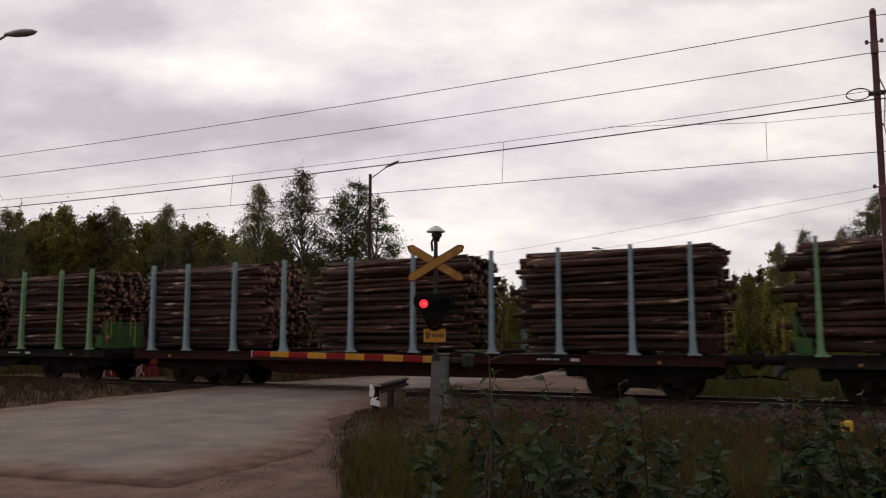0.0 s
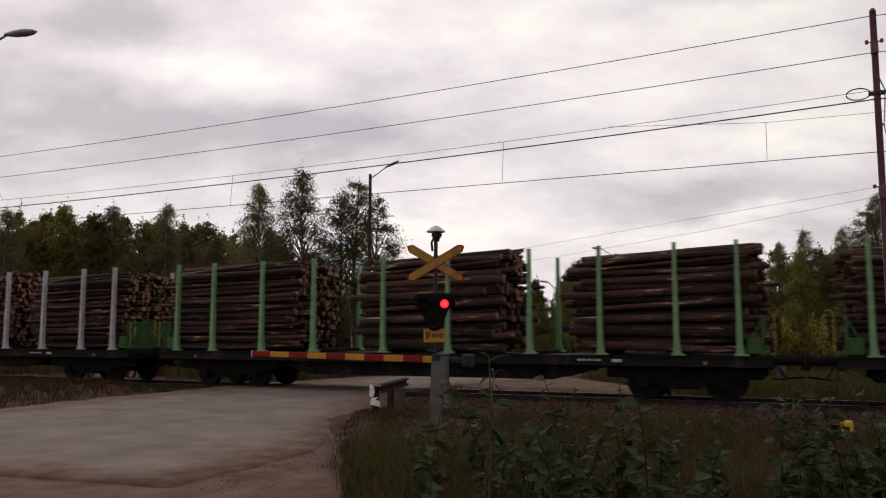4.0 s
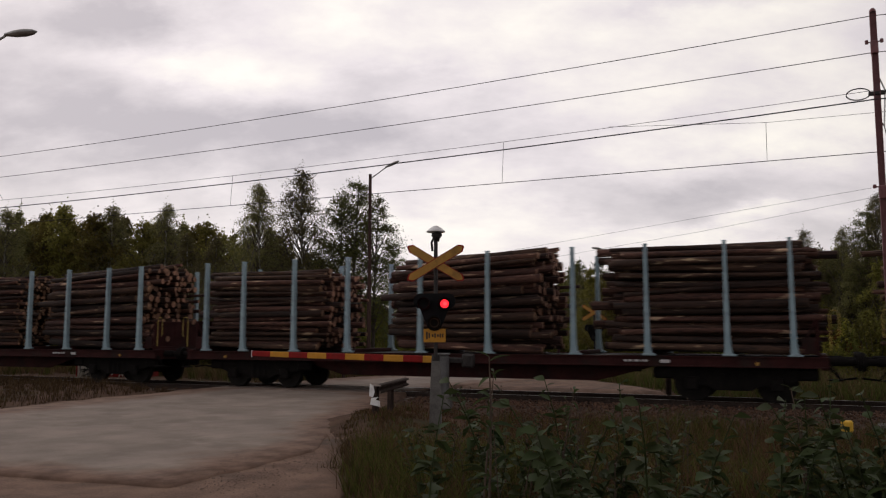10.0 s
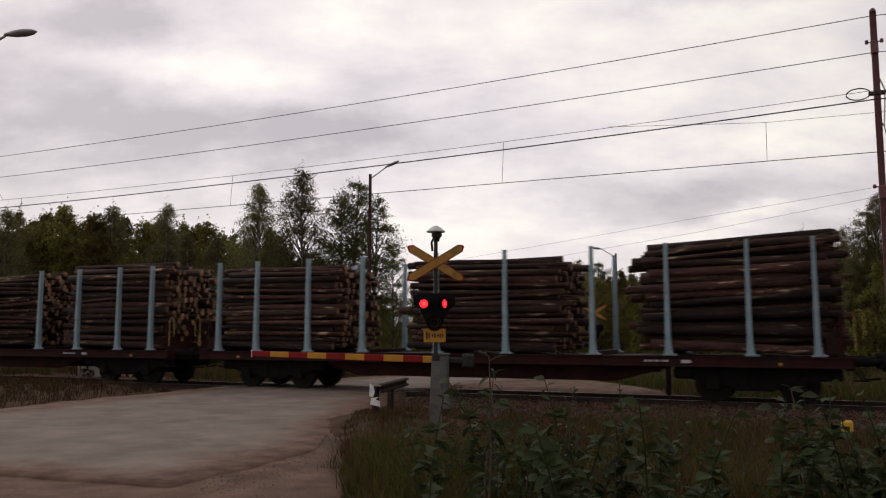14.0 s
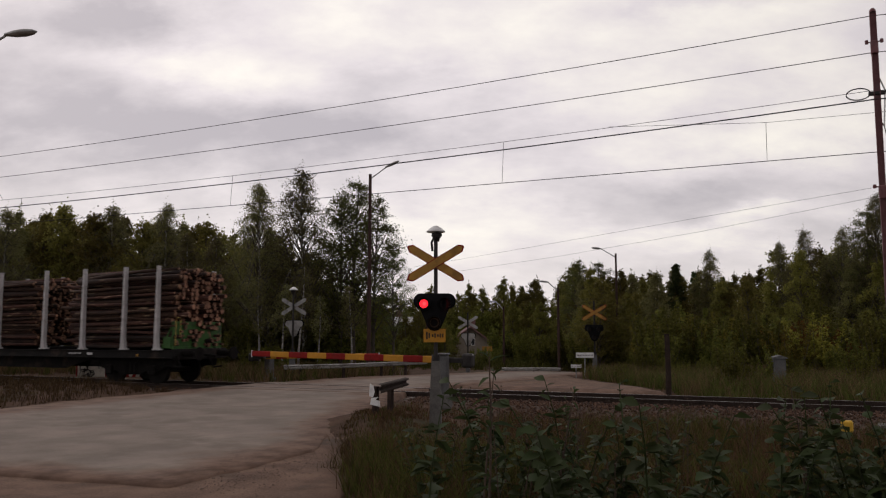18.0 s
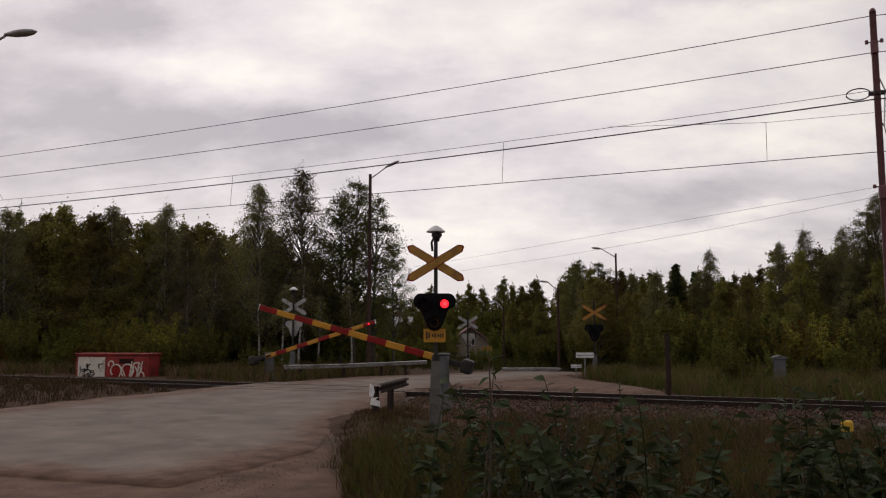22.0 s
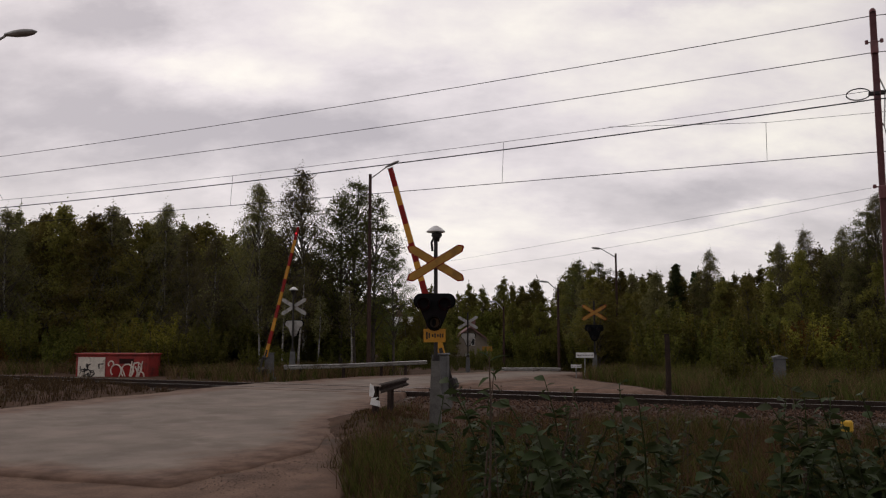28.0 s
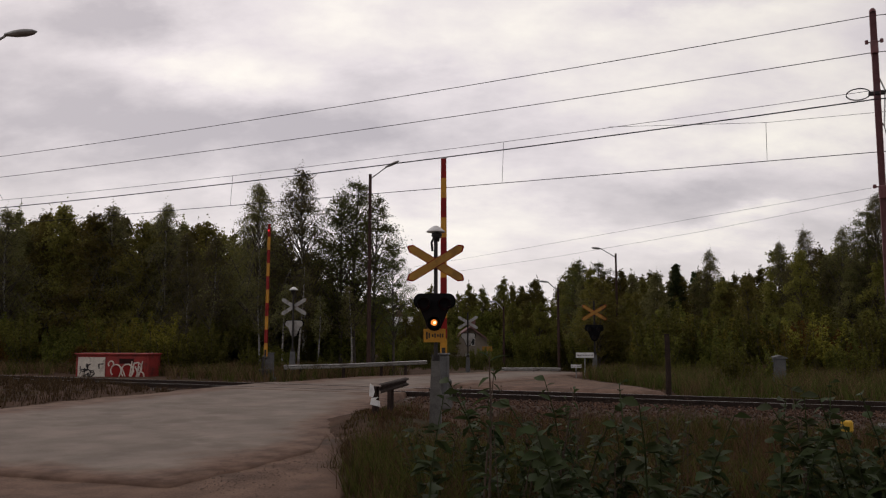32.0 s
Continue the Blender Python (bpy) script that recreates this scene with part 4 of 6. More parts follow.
SIGNAL, LAMP_PLATE = make_signal(pose(-7.66, -7.2, -0.05, 0, 0, 24), "yellow cross and black lamp plate of a crossing signal", plate=True)
make_signal(pose(-21.81, 6.86, -0.25, 0, 0, 198), "grey back of a crossing signal beside the guardrail")
make_signal(pose(-10.55, 15.19, -0.45, 0, 0, 22), "yellow crossing signal in the verge beyond", hood=False)
make_signal(pose(-19.26, 19.89, -0.8, 0, 0, 200), "grey back of a crossing signal far along the road", hood=False)


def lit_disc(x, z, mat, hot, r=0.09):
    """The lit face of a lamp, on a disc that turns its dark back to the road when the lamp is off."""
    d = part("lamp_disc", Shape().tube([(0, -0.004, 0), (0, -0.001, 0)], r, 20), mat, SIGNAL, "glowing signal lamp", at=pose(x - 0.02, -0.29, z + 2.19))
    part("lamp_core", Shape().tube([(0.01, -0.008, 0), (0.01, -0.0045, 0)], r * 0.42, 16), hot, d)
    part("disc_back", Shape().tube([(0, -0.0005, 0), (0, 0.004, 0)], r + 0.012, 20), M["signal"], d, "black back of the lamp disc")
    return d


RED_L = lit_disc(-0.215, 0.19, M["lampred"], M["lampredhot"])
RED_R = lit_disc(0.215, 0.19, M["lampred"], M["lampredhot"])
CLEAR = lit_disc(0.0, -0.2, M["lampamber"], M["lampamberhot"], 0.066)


# ---------------------------------------------------------------- barriers
def make_barrier(at, turn, length, label):
    """A pedestal with a boom that lies along local +x when shut."""
    b = thing("crossing_barrier", at @ pose(0, 0, 0, 0, 0, turn), label, "barrier", "barriers of the level crossing")
    z = at.translation.z
    p = Shape()
    p.box((-0.02, 0.27, -0.35), (0.30, 0.3, 0.95), 0.03)
    p.box((-0.02, 0.27, 0.145), (0.34, 0.34, 0.05), 0.015)
    p.tube([(0, 0.1, 0), (0, -0.12, 0)], 0.06, 12)
    part("drive_box", p, M["boxgrey"], b, "grey steel drive box")
    part("foundation", Shape().box((-0.02, 0.28, -1.0), (0.44, 0.42, 0.36), 0.03), M["concrete"], b)
    boom = part("boom", Shape().tube([(-0.1, 0, 0), (0.3, 0, 0)], 0.055, 10), M["dark"], b)
    n = 10
    for k in range(n):
        x0, x1 = 0.02 + (length - 0.02) * k / n, 0.02 + (length - 0.02) * (k + 1) / n
        h0, h1 = 0.088 - 0.02 * k / n, 0.088 - 0.02 * (k + 1) / n
        s = Shape()
        vs = [(x, y * 0.022, zz * h) for x, h in ((x0, h0), (x1, h1)) for y, zz in ((-1, -0.8), (-1, 0.8), (-0.5, 1), (0.5, 1), (1, 0.8), (1, -0.8), (0.5, -1), (-0.5, -1))]
        s.add(vs, [tuple(range(8)), tuple(range(15, 7, -1))] + [(i, i + 8, (i + 1) % 8 + 8, (i + 1) % 8) for i in range(8)])
        part("stripe", s, M["red"] if k % 2 else M["amber"], boom, "red reflective band" if k % 2 else "yellow reflective band")
    c = Shape()
    for y in (-0.16, 0.16):
        c.box((-0.3, y, 0), (0.62, 0.03, 0.12), 0.01)
    c.box((-0.62, 0, 0), (0.28, 0.42, 0.34), 0.04)
    part("counterweight", c, M["dark"], boom)
    part("boom_lamp", Shape().tube([(length - 0.28, -0.045, 0), (length - 0.28, -0.02, 0)], 0.035, 12), M["lampred"], boom, "small red boom lamp")
    part("tip_plate", Shape().box((length + 0.01, 0, 0), (0.02, 0.05, 0.17), 0.004), M["whitepaint"], boom)
    return b, boom


NEAR_BARRIER, NEAR_BOOM = make_barrier(pose(-8.96, -4.18, 1.07), 195, 5.1, "red and yellow striped barrier with a grey drive box")
FAR_BARRIER, FAR_BOOM = make_barrier(pose(-21.28, 4.34, 0.78), -2, 5.5, "red and yellow striped barrier across the far side")


# ---------------------------------------------------------------- rails along the road, lamps, masts
def make_guardrail(name, pts, top, label, beam="railgrey"):
    g = thing(name, pose(0, 0, 0), label, "guardrail")
    prof = [(-0.02, 0.15), (0.05, 0.135), (0.06, 0.105), (0.0, 0.075), (0.0, 0.035), (0.06, 0.01), (0.05, -0.025), (-0.01, -0.04)]
    s = Shape()
    dirs = []
    for i, p in enumerate(pts):
        d = (Vector(pts[min(i + 1, len(pts) - 1)]) - Vector(pts[max(i - 1, 0)])).normalized()
        dirs.append(d)
        nrm = Vector((d.y, -d.x))
        for o, z in prof:
            s.v.append((p[0] + nrm.x * o, p[1] + nrm.y * o, top + z - 0.15))
        for o, z in prof[::-1]:
            s.v.append((p[0] + nrm.x * (o - 0.006), p[1] + nrm.y * (o - 0.006), top + z - 0.15))
    n = 2 * len(prof)
    for i in range(len(pts) - 1):
        for k in range(n):
            a, b = i * n + k, i * n + (k + 1) % n
            s.f.append((a, b, b + n, a + n))
            s.m.append(0)
    part("beam", s, M[beam], g, "ribbed steel beam")
    for a, b in zip(pts, pts[1:]):
        a, b = Vector(a), Vector(b)
        q = max(1, round((b - a).length / 2.2))
        for k in range(q):
            c = a.lerp(b, (k + 0.15) / q)
            gz = ground_level(c.x, c.y)
            d = (b - a).normalized()
            part("post", Shape().box((c.x - d.y * 0.1, c.y + d.x * 0.1, (top + gz) / 2 - 0.1), (0.1, 0.12, top - gz + 0.1), 0.01), M["rustdark"], g)
    return g


make_guardrail("guardrail", [(-20.9, 5.05), (-20.55, 5.35), (-19.6, 7.2), (-19.0, 9.6), (-18.35, 13.0)], 0.44, "low galvanised guardrail beside the far road")
make_guardrail("guardrail", [(-17.6, 20.9), (-16.2, 21.6), (-14.6, 22.4)], -0.19, "low galvanised guardrail where the far road turns")
stub = make_guardrail("guardrail_end", [(-8.12, -8.75), (-8.45, -7.6), (-8.85, -6.3)], 0.74, "short dark guardrail end beside the crossing", "rustdark")
w = Shape()
w.prism([(-0.07, 0.54), (0.0, 0.52), (0.03, 0.62), (0.0, 0.74), (-0.06, 0.77)], -0.02, 0.02, "y")
w.prism([(-0.05, 0.38), (0.14, 0.34), (0.13, 0.44), (0.05, 0.47), (0.1, 0.52), (-0.03, 0.5)], -0.02, 0.02, "y")
part("end_plate", w, M["whitepaint"], stub, "bent white-painted end plate", at=pose(-8.18, -8.85, -0.02, 0, 0, 20))


def make_street_lamp(x, y, height, arm, turn, label, wooden=True, rise=0.55, size=1.0, tilt=0.1):
    z0 = ground_level(x, y)
    s = thing("street_lamp", pose(x, y, z0, 0, 0, turn), label, "street lamp", "street lamps along the road")
    part("pole", Shape().tube([(0, 0, -0.2), (0, 0, height)], [0.115, 0.075] if size >= 1 else [0.09, 0.06], 12), M["pole"], s, "dark wooden pole" if wooden else "dark pole")
    part("arm", Shape().tube([(0, 0, height - 0.25), (0.25 * arm, 0, height - 0.25 + rise * 0.25), (arm, 0, height - 0.25 + rise)], 0.03, 8), M["galv"], s)
    h = Shape()
    L, prof = 0.72 * size, ((0.0, 0.05), (0.12, 0.075), (0.35, 0.12), (0.65, 0.13), (0.88, 0.09), (1.0, 0.02))
    n = 12
    vs, fs = [], []
    for t, r in prof:
        for k in range(n):
            a = 2 * math.pi * k / n
            vs.append((arm - 0.05 + L * t, r * size * math.cos(a), height - 0.25 + rise + tilt * L * t + 0.62 * r * size * math.sin(a)))
    for i in range(len(prof) - 1):
        for k in range(n):
            fs.append((i * n + k, i * n + (k + 1) % n, (i + 1) * n + (k + 1) % n, (i + 1) * n + k))
    fs += [tuple(range(n - 1, -1, -1)), tuple(range((len(prof) - 1) * n, len(prof) * n))]
    h.add(vs, fs)
    part("lantern", h, M["galv"], s, "grey cobra-head lantern", smooth=True)
    return s


make_street_lamp(-21.1, 12.1, 10.05, 0.8, 24, "street lamp on a dark wooden pole beside the trees", rise=0.6, tilt=0.45)
make_street_lamp(-18.1, -10.8, 8.56, 0.85, 25, "street lamp with a grey lantern beside the near road", size=1.05)
make_street_lamp(-20.8, 29.2, 4.1, 0.5, 205, "street lamp on a slender pole far along the road", size=0.8)
make_street_lamp(-15.2, 24.0, 5.0, 0.6, 205, "street lamp on a dark pole beside the far road", size=0.8)
make_street_lamp(-12.5, 27.3, 7.2, 0.9, 204, "street lamp on a dark pole among the trees", size=0.9)
make_street_lamp(-30.5, 36.5, 4.4, 0.5, 24, "street lamp far behind the trees", size=0.8)


def make_mast(x, y, label):
    m = thing("catenary_mast", RAIL @ pose(x, y, 0), label, "catenary mast", "masts along the line")
    s = Shape()
    for dx in (-0.058, 0.058):
        s.box((dx, 0, 4.11), (0.014, 0.12, 9.44))
    s.box((0, 0, 4.11), (0.11, 0.014, 9.44))
    s.lathe([(0.0, 0.10), (0.04, 0.085), (0.065, 0.04), (0.068, 0.0)], (0, 0, 8.83), 12)
    part("column", s, M["mast"], m, "red-brown painted steel column")
    part("foundation", Shape().box((0, 0, -0.5), (0.7, 0.7, 0.6), 0.05), M["concrete"], m)
    for z in (8.17, 4.92):
        c = Shape().box((0, 0, z - 0.15), (0.15, 0.15, 0.3), 0.02)
        c.tube([(-0.17, 0, z - 0.02), (0.17, 0, z - 0.02)], 0.015, 6)
        for q in (-0.15, 0.15):
            c.tube([(q, 0, z - 0.05), (q, 0, z + 0.03)], 0.035, 10)
        part("clamp", c, M["mast"], m)
    b = Shape()
    b.tube([(0, 0, 7.45), (0.2, 1.5, 7.7), (0.42, 3.0, 7.86)], 0.018, 8)
    b.tube([(0, 0, 6.4), (0.24, 1.6, 6.6), (0.42, 3.0, 7.8)], 0.018, 8)
    b.tube([(0.24, 1.6, 6.6), (0.38, 2.6, 6.5), (0.42, 3.1, 6.24)], 0.012, 6)
    part("cantilever", b, M["galv"], m, "galvanised steel cantilever")
    r = Shape()
    ring = [(-0.13 - 0.24 + 0.24 * math.cos(a), 0.0, 7.0 + 0.13 * math.sin(a)) for a in (2 * math.pi * q / 20 for q in range(21))]
    r.tube(ring, 0.014, 6)
    part("bond_loop", r, M["dark"], m, "looped bonding cable")
    part("bracket", Shape().box((0, 0, 6.98), (0.34, 0.1, 0.08), 0.01), M["dark"], m)
    return m


MAST_X = (0.86, -58.6, -118, 60.5, 120)
for x in MAST_X:
    make_mast(x, -3.0, "red-brown steel mast carrying the overhead line")


def wire(name, pts, r, label, at=RAIL):
    solid(name, Shape().tube(pts, r, 5), M["wire"], label, "overhead wire", "overhead wires", at=at)


def sagging(x0, x1, y0, y1, z, sag, n=24):
    return [(x0 + (x1 - x0) * k / n, y0 + (y1 - y0) * k / n, z - 4 * sag * (k / n) * (1 - k / n)) for k in range(n + 1)]


xs = sorted(MAST_X)
for name, y, z, sag, r in (("return_wire", -3.0, 8.75, 0.62, 0.010), ("feeder_wire", -3.0, 7.91, 0.55, 0.010), ("earth_wire", -3.0, 6.85, 0.62, 0.016)):
    pts = []
    for a, b in zip(xs, xs[1:]):
        seg = sagging(a, b, y, y, z, sag)
        pts += seg if not pts else seg[1:]
    wire(name, pts, r, "dark wire strung along the masts")
cat_pts, con_pts = [], []
for i, (a, b) in enumerate(zip(xs, xs[1:])):
    za = 0.25 if i % 2 else -0.25
    seg = sagging(a, b, 0, 0, 7.86, 0.62)
    cat_pts += seg if not cat_pts else seg[1:]
    seg = [(a + (b - a) * k / 8, za - 2 * za * k / 8, 6.22 + 0.0 * math.sin(math.pi * k / 8)) for k in range(9)]
    con_pts += seg if not con_pts else seg[1:]
wire("messenger_wire", cat_pts, 0.008, "thin messenger wire over the track")
wire("contact_wire", con_pts, 0.011, "contact wire over the track")
drop = thing("dropper_wires", RAIL, "thin droppers between messenger and contact wire", "overhead wire", "overhead wires")
for x in (-1.54, -8.95, -19.17, -29.9, -39.5, -49.0, 9.5, 19.0, 30.0):
    a = max(m for m in xs if m <= x)
    b = min(m for m in xs if m > x)
    t = (x - a) / (b - a)
    za = 0.25 if xs.index(a) % 2 else -0.25
    part("dropper", Shape().tube([(x, 0, (7.86 - 4 * 0.62 * t * (1 - t) if min(x - a, b - x) > 5 else 7.31)), (x, za - 2 * za * t, 6.22 + 0.0 * math.sin(math.pi * t))], 0.007, 5), M["wire"], drop)
for a in MAST_X:
    wire("stitch_wire", [(a - 6.6, 0, 7.64), (a - 2.4, 0, 7.31), (a, 0, 7.29), (a + 2.4, 0, 7.31), (a + 6.6, 0, 7.64)], 0.006, "thin stitch wire under the messenger")
wire("jumper_wire", [(-28.4, -3.0, 8.12), (-29.2, -2.0, 7.75), (-31.0, 0.0, 7.25)], 0.008, "slack jumper wire from the line to the messenger")
for pts in ([(11.0, 39.5, 12.7), (2.82, 45.0, 12.59), (-11.4, 54.8, 12.5), (-34.7, 71.4, 12.34), (-60.0, 89.0, 12.2)], [(11.0, 39.4, 12.4), (2.8, 45.0, 11.88), (-11.4, 54.9, 11.19), (-28.9, 68.8, 10.95), (-52.0, 86.0, 10.9)]):
    wire("power_line", pts, 0.013, "distant power line above the trees", Matrix.Identity(4))


# ---------------------------------------------------------------- other things by the line
def relay_hut():
    """A low hut beyond the line: red outside, one pale and one red door, both scrawled over."""
    h = thing("relay_hut", pose(-29.1, 3.5, -0.5, 0, 0, 15), "low red hut with graffiti on its doors", "hut")
    b = Shape()
    b.box((0, 0.5, 0.65), (3.55, 1.0, 1.3), 0.02)
    part("body", b, M["hutred"], h, "red painted hut body")
    part("roof", Shape().box((0, 0.48, 1.33), (3.65, 1.14, 0.07), 0.015), M["hutred"], h)
    part("door", Shape().box((-0.98, -0.02, 0.66), (1.34, 0.05, 1.06), 0.01), M["hutwhite"], h, "pale door with dark scrawls")
    red = part("door", Shape().box((0.72, -0.02, 0.66), (1.9, 0.05, 1.06), 0.01), M["hutred"], h, "red door with white scrawls")
    rng = random.Random(4)
    for k in range(16):
        s = Shape()
        x, z = -1.55 + 1.05 * rng.random(), 0.3 + 0.75 * rng.random()
        s.tube([(x + 0.09 * q * rng.uniform(-0.4, 1.0), -0.05, z + rng.uniform(-0.13, 0.13)) for q in range(4)], 0.026, 5)
        part("scrawl", s, M["dark"], h, "dark sprayed scrawl")
    for cx, cz, r in ((0.25, 0.62, 0.26), (0.8, 0.6, 0.3), (1.28, 0.75, 0.22), (1.45, 0.4, 0.17), (0.0, 0.9, 0.13)):
        part("scrawl", Shape().tube([(cx + r * math.cos(a), -0.05, cz + r * math.sin(a)) for a in [radians(q) for q in range(-40, 231, 30)]], 0.034, 5), M["hutwhite"], red, "white sprayed outline")
    for k in range(9):
        x = 0.1 + 1.3 * rng.random()
        part("scrawl", Shape().tube([(x, -0.05, 0.25 + 0.2 * rng.random()), (x + rng.uniform(-0.2, 0.2), -0.05, 0.75 + 0.3 * rng.random())], 0.03, 5), M["hutwhite"], red, "white sprayed stroke")
    for cx, cz, r in ((0.3, 0.55, 0.3), (0.85, 0.5, 0.36), (1.35, 0.62, 0.26)):
        part("painted_field", Shape().prism([(cx + r * math.cos(a), cz + r * math.sin(a)) for a in [radians(q) for q in range(0, 360, 24)]], -0.0475 - 0.001 * cx, -0.045, "y"), M["red"], red, "pinkish red sprayed field")
    part("panel", Shape().box((0.75, -0.048, 1.02), (0.7, 0.008, 0.22)), M["maroon"], red, "dark painted patch")


relay_hut()


def make_house(name, x, y, z, w, d, h, turn, label, wall, roof):
    o = thing(name, pose(x, y, z, 0, 0, turn), label, "house")
    s = Shape()
    s.prism([(-d / 2, -0.6), (d / 2, -0.6), (d / 2, h), (0, h + d * 0.36), (-d / 2, h)], -w / 2, w / 2, "x")
    part("wall", s, wall, o, "pale rendered wall")
    for sy in (-1, 1):
        r = Shape()
        r.box((0, sy * d * 0.27, h + d * 0.17), (w + 0.8, d * 0.68, 0.14), 0.02, Euler((-sy * math.atan(0.72), 0, 0)).to_matrix())
        part("roof", r, roof, o)
    part("chimney", Shape().box((w * 0.2, 0.3, h + d * 0.42), (0.6, 0.6, 1.1), 0.03), M["roof"], o)
    for x0 in (-w * 0.3, w * 0.05, w * 0.33):
        v = part("window", Shape().box((x0, -d / 2 - 0.02, h * 0.55), (1.15, 0.08, 1.2), 0.01), M["whitepaint"], o)
        for dx in (-0.26, 0.26):
            part("pane", Shape().box((x0 + dx, -d / 2 - 0.065, h * 0.55), (0.46, 0.02, 1.0)), M["glass"], v)
    for y0, z0, hh in ((0.25, h * 1.02, 0.7), (-0.25, h * 1.02, 0.7), (-0.3, h * 0.35, 0.6)):
        v = part("window", Shape().box((w / 2 + 0.02, y0, z0), (0.06, 0.4, hh), 0.01), M["whitepaint"], o)
        part("pane", Shape().box((w / 2 + 0.055, y0, z0), (0.02, 0.3, hh - 0.1)), M["glass"], v)
    return o


make_house("house", -35.0, 54.7, -1.3, 5.6, 4.2, 2.2, -62, "small cream house with a faded red roof", M["wall"], M["roof"])
make_house("house", -46.6, 59.0, 0.2, 4.0, 4.0, 2.0, 20, "pale house half hidden by trees", M["wall"], M["galv"])


def sign_post(name, x, y, z, w, h, mat, label, bars=0, turn=24):
    s = thing(name, pose(x, y, ground_level(x, y), 0, 0, turn), label, "sign")
    part("post", Shape().tube([(0, 0, -0.1), (0, 0, z + h / 2)], 0.03, 8), M["galv"], s)
    p = part("plate", Shape().box((0, -0.045, z), (w, 0.02, h), 0.005), mat, s)
    for k in range(bars):
        part("bar_of_lettering", Shape().box((-w * 0.38 + w * 0.76 * k / max(1, bars - 1), -0.058, z), (w * 0.1, 0.006, h * 0.16)), M["boxgrey"], p)
    return s


sign_post("notice_sign", -10.75, 14.2, 1.08, 0.82, 0.24, M["whitepaint"], "white notice plate with a line of lettering", 6)
sign_post("notice_sign", -11.6, 15.6, 0.55, 0.5, 0.16, M["whitepaint"], "small white plate low in the verge", 4)
sign_post("direction_sign", -23.8, 33.3, 1.15, 0.75, 0.36, M["ochre"], "orange road sign by the far road", 0)
c = thing("line_cabinet", pose(-2.05, 8.0, ground_level(-2.05, 8.0) + 0.08, 0, 0, 20), "grey trackside cabinet with a small roof", "cabinet")
part("body", Shape().box((0, 0, 0.49), (0.38, 0.34, 0.98), 0.02), M["boxgrey"], c)
part("roof", Shape().prism([(-0.24, 0.982), (0.24, 0.982), (0.22, 1.03), (0.0, 1.10), (-0.22, 1.03)], -0.22, 0.22, "y"), M["boxgrey"], c)
part("door", Shape().box((0, -0.18, 0.5), (0.32, 0.02, 0.82), 0.006), M["boxgrey"], c)
y = thing("track_marker", pose(-0.02, -5.07, ground_level(-0.02, -5.07) + 0.08, 0, 0, 25), "small yellow cable marker in the verge", "marker")
part("stub", Shape().tube([(0, 0, -0.2), (0, 0, 0.30)], 0.06, 10), M["dark"], y)
part("cap", Shape().box((0.0, 0, 0.38), (0.2, 0.14, 0.22), 0.03), M["yellow"], y, "yellow plastic cap")
o = thing("wooden_post", pose(-4.85, 2.9, ground_level(-4.85, 2.9)), "weathered wooden post in the grass beyond the line", "post")
part("shaft", Shape().tube([(0, 0, -0.1), (0.02, 0, 1.0), (0.0, 0, 2.15)], [0.10, 0.085, 0.075], 9), M["rustdark"], o)


# ---------------------------------------------------------------- trees
def quads(centres, size, rng, aspect=1.6, flat=0.0, droop=0.0):
    """Many small leaves at once: a quad at each centre, turned at random."""
    n = len(centres)
    c = np.asarray(centres)
    u = rng.normal(size=(n, 3))
    u[:, 2] = u[:, 2] * (1 - flat) - droop
    u /= np.linalg.norm(u, axis=1)[:, None]
    r = rng.normal(size=(n, 3))
    w = np.cross(u, r)
    w /= np.linalg.norm(w, axis=1)[:, None]
    s = (size * rng.uniform(0.6, 1.35, n))[:, None]
    a, b = u * s * aspect * 0.5, w * s * 0.5
    v = np.stack([c - a, c - 0.1 * a + b, c + a, c - 0.1 * a - b], axis=1).reshape(-1, 3)
    return v, np.arange(4 * n).reshape(-1, 4)


def leaf_mesh(name, v, f, mat):
    me = bpy.data.meshes.new(name)
    me.from_pydata(v.tolist(), [], f.tolist())
    me.materials.append(mat)
    me.update()
    return me


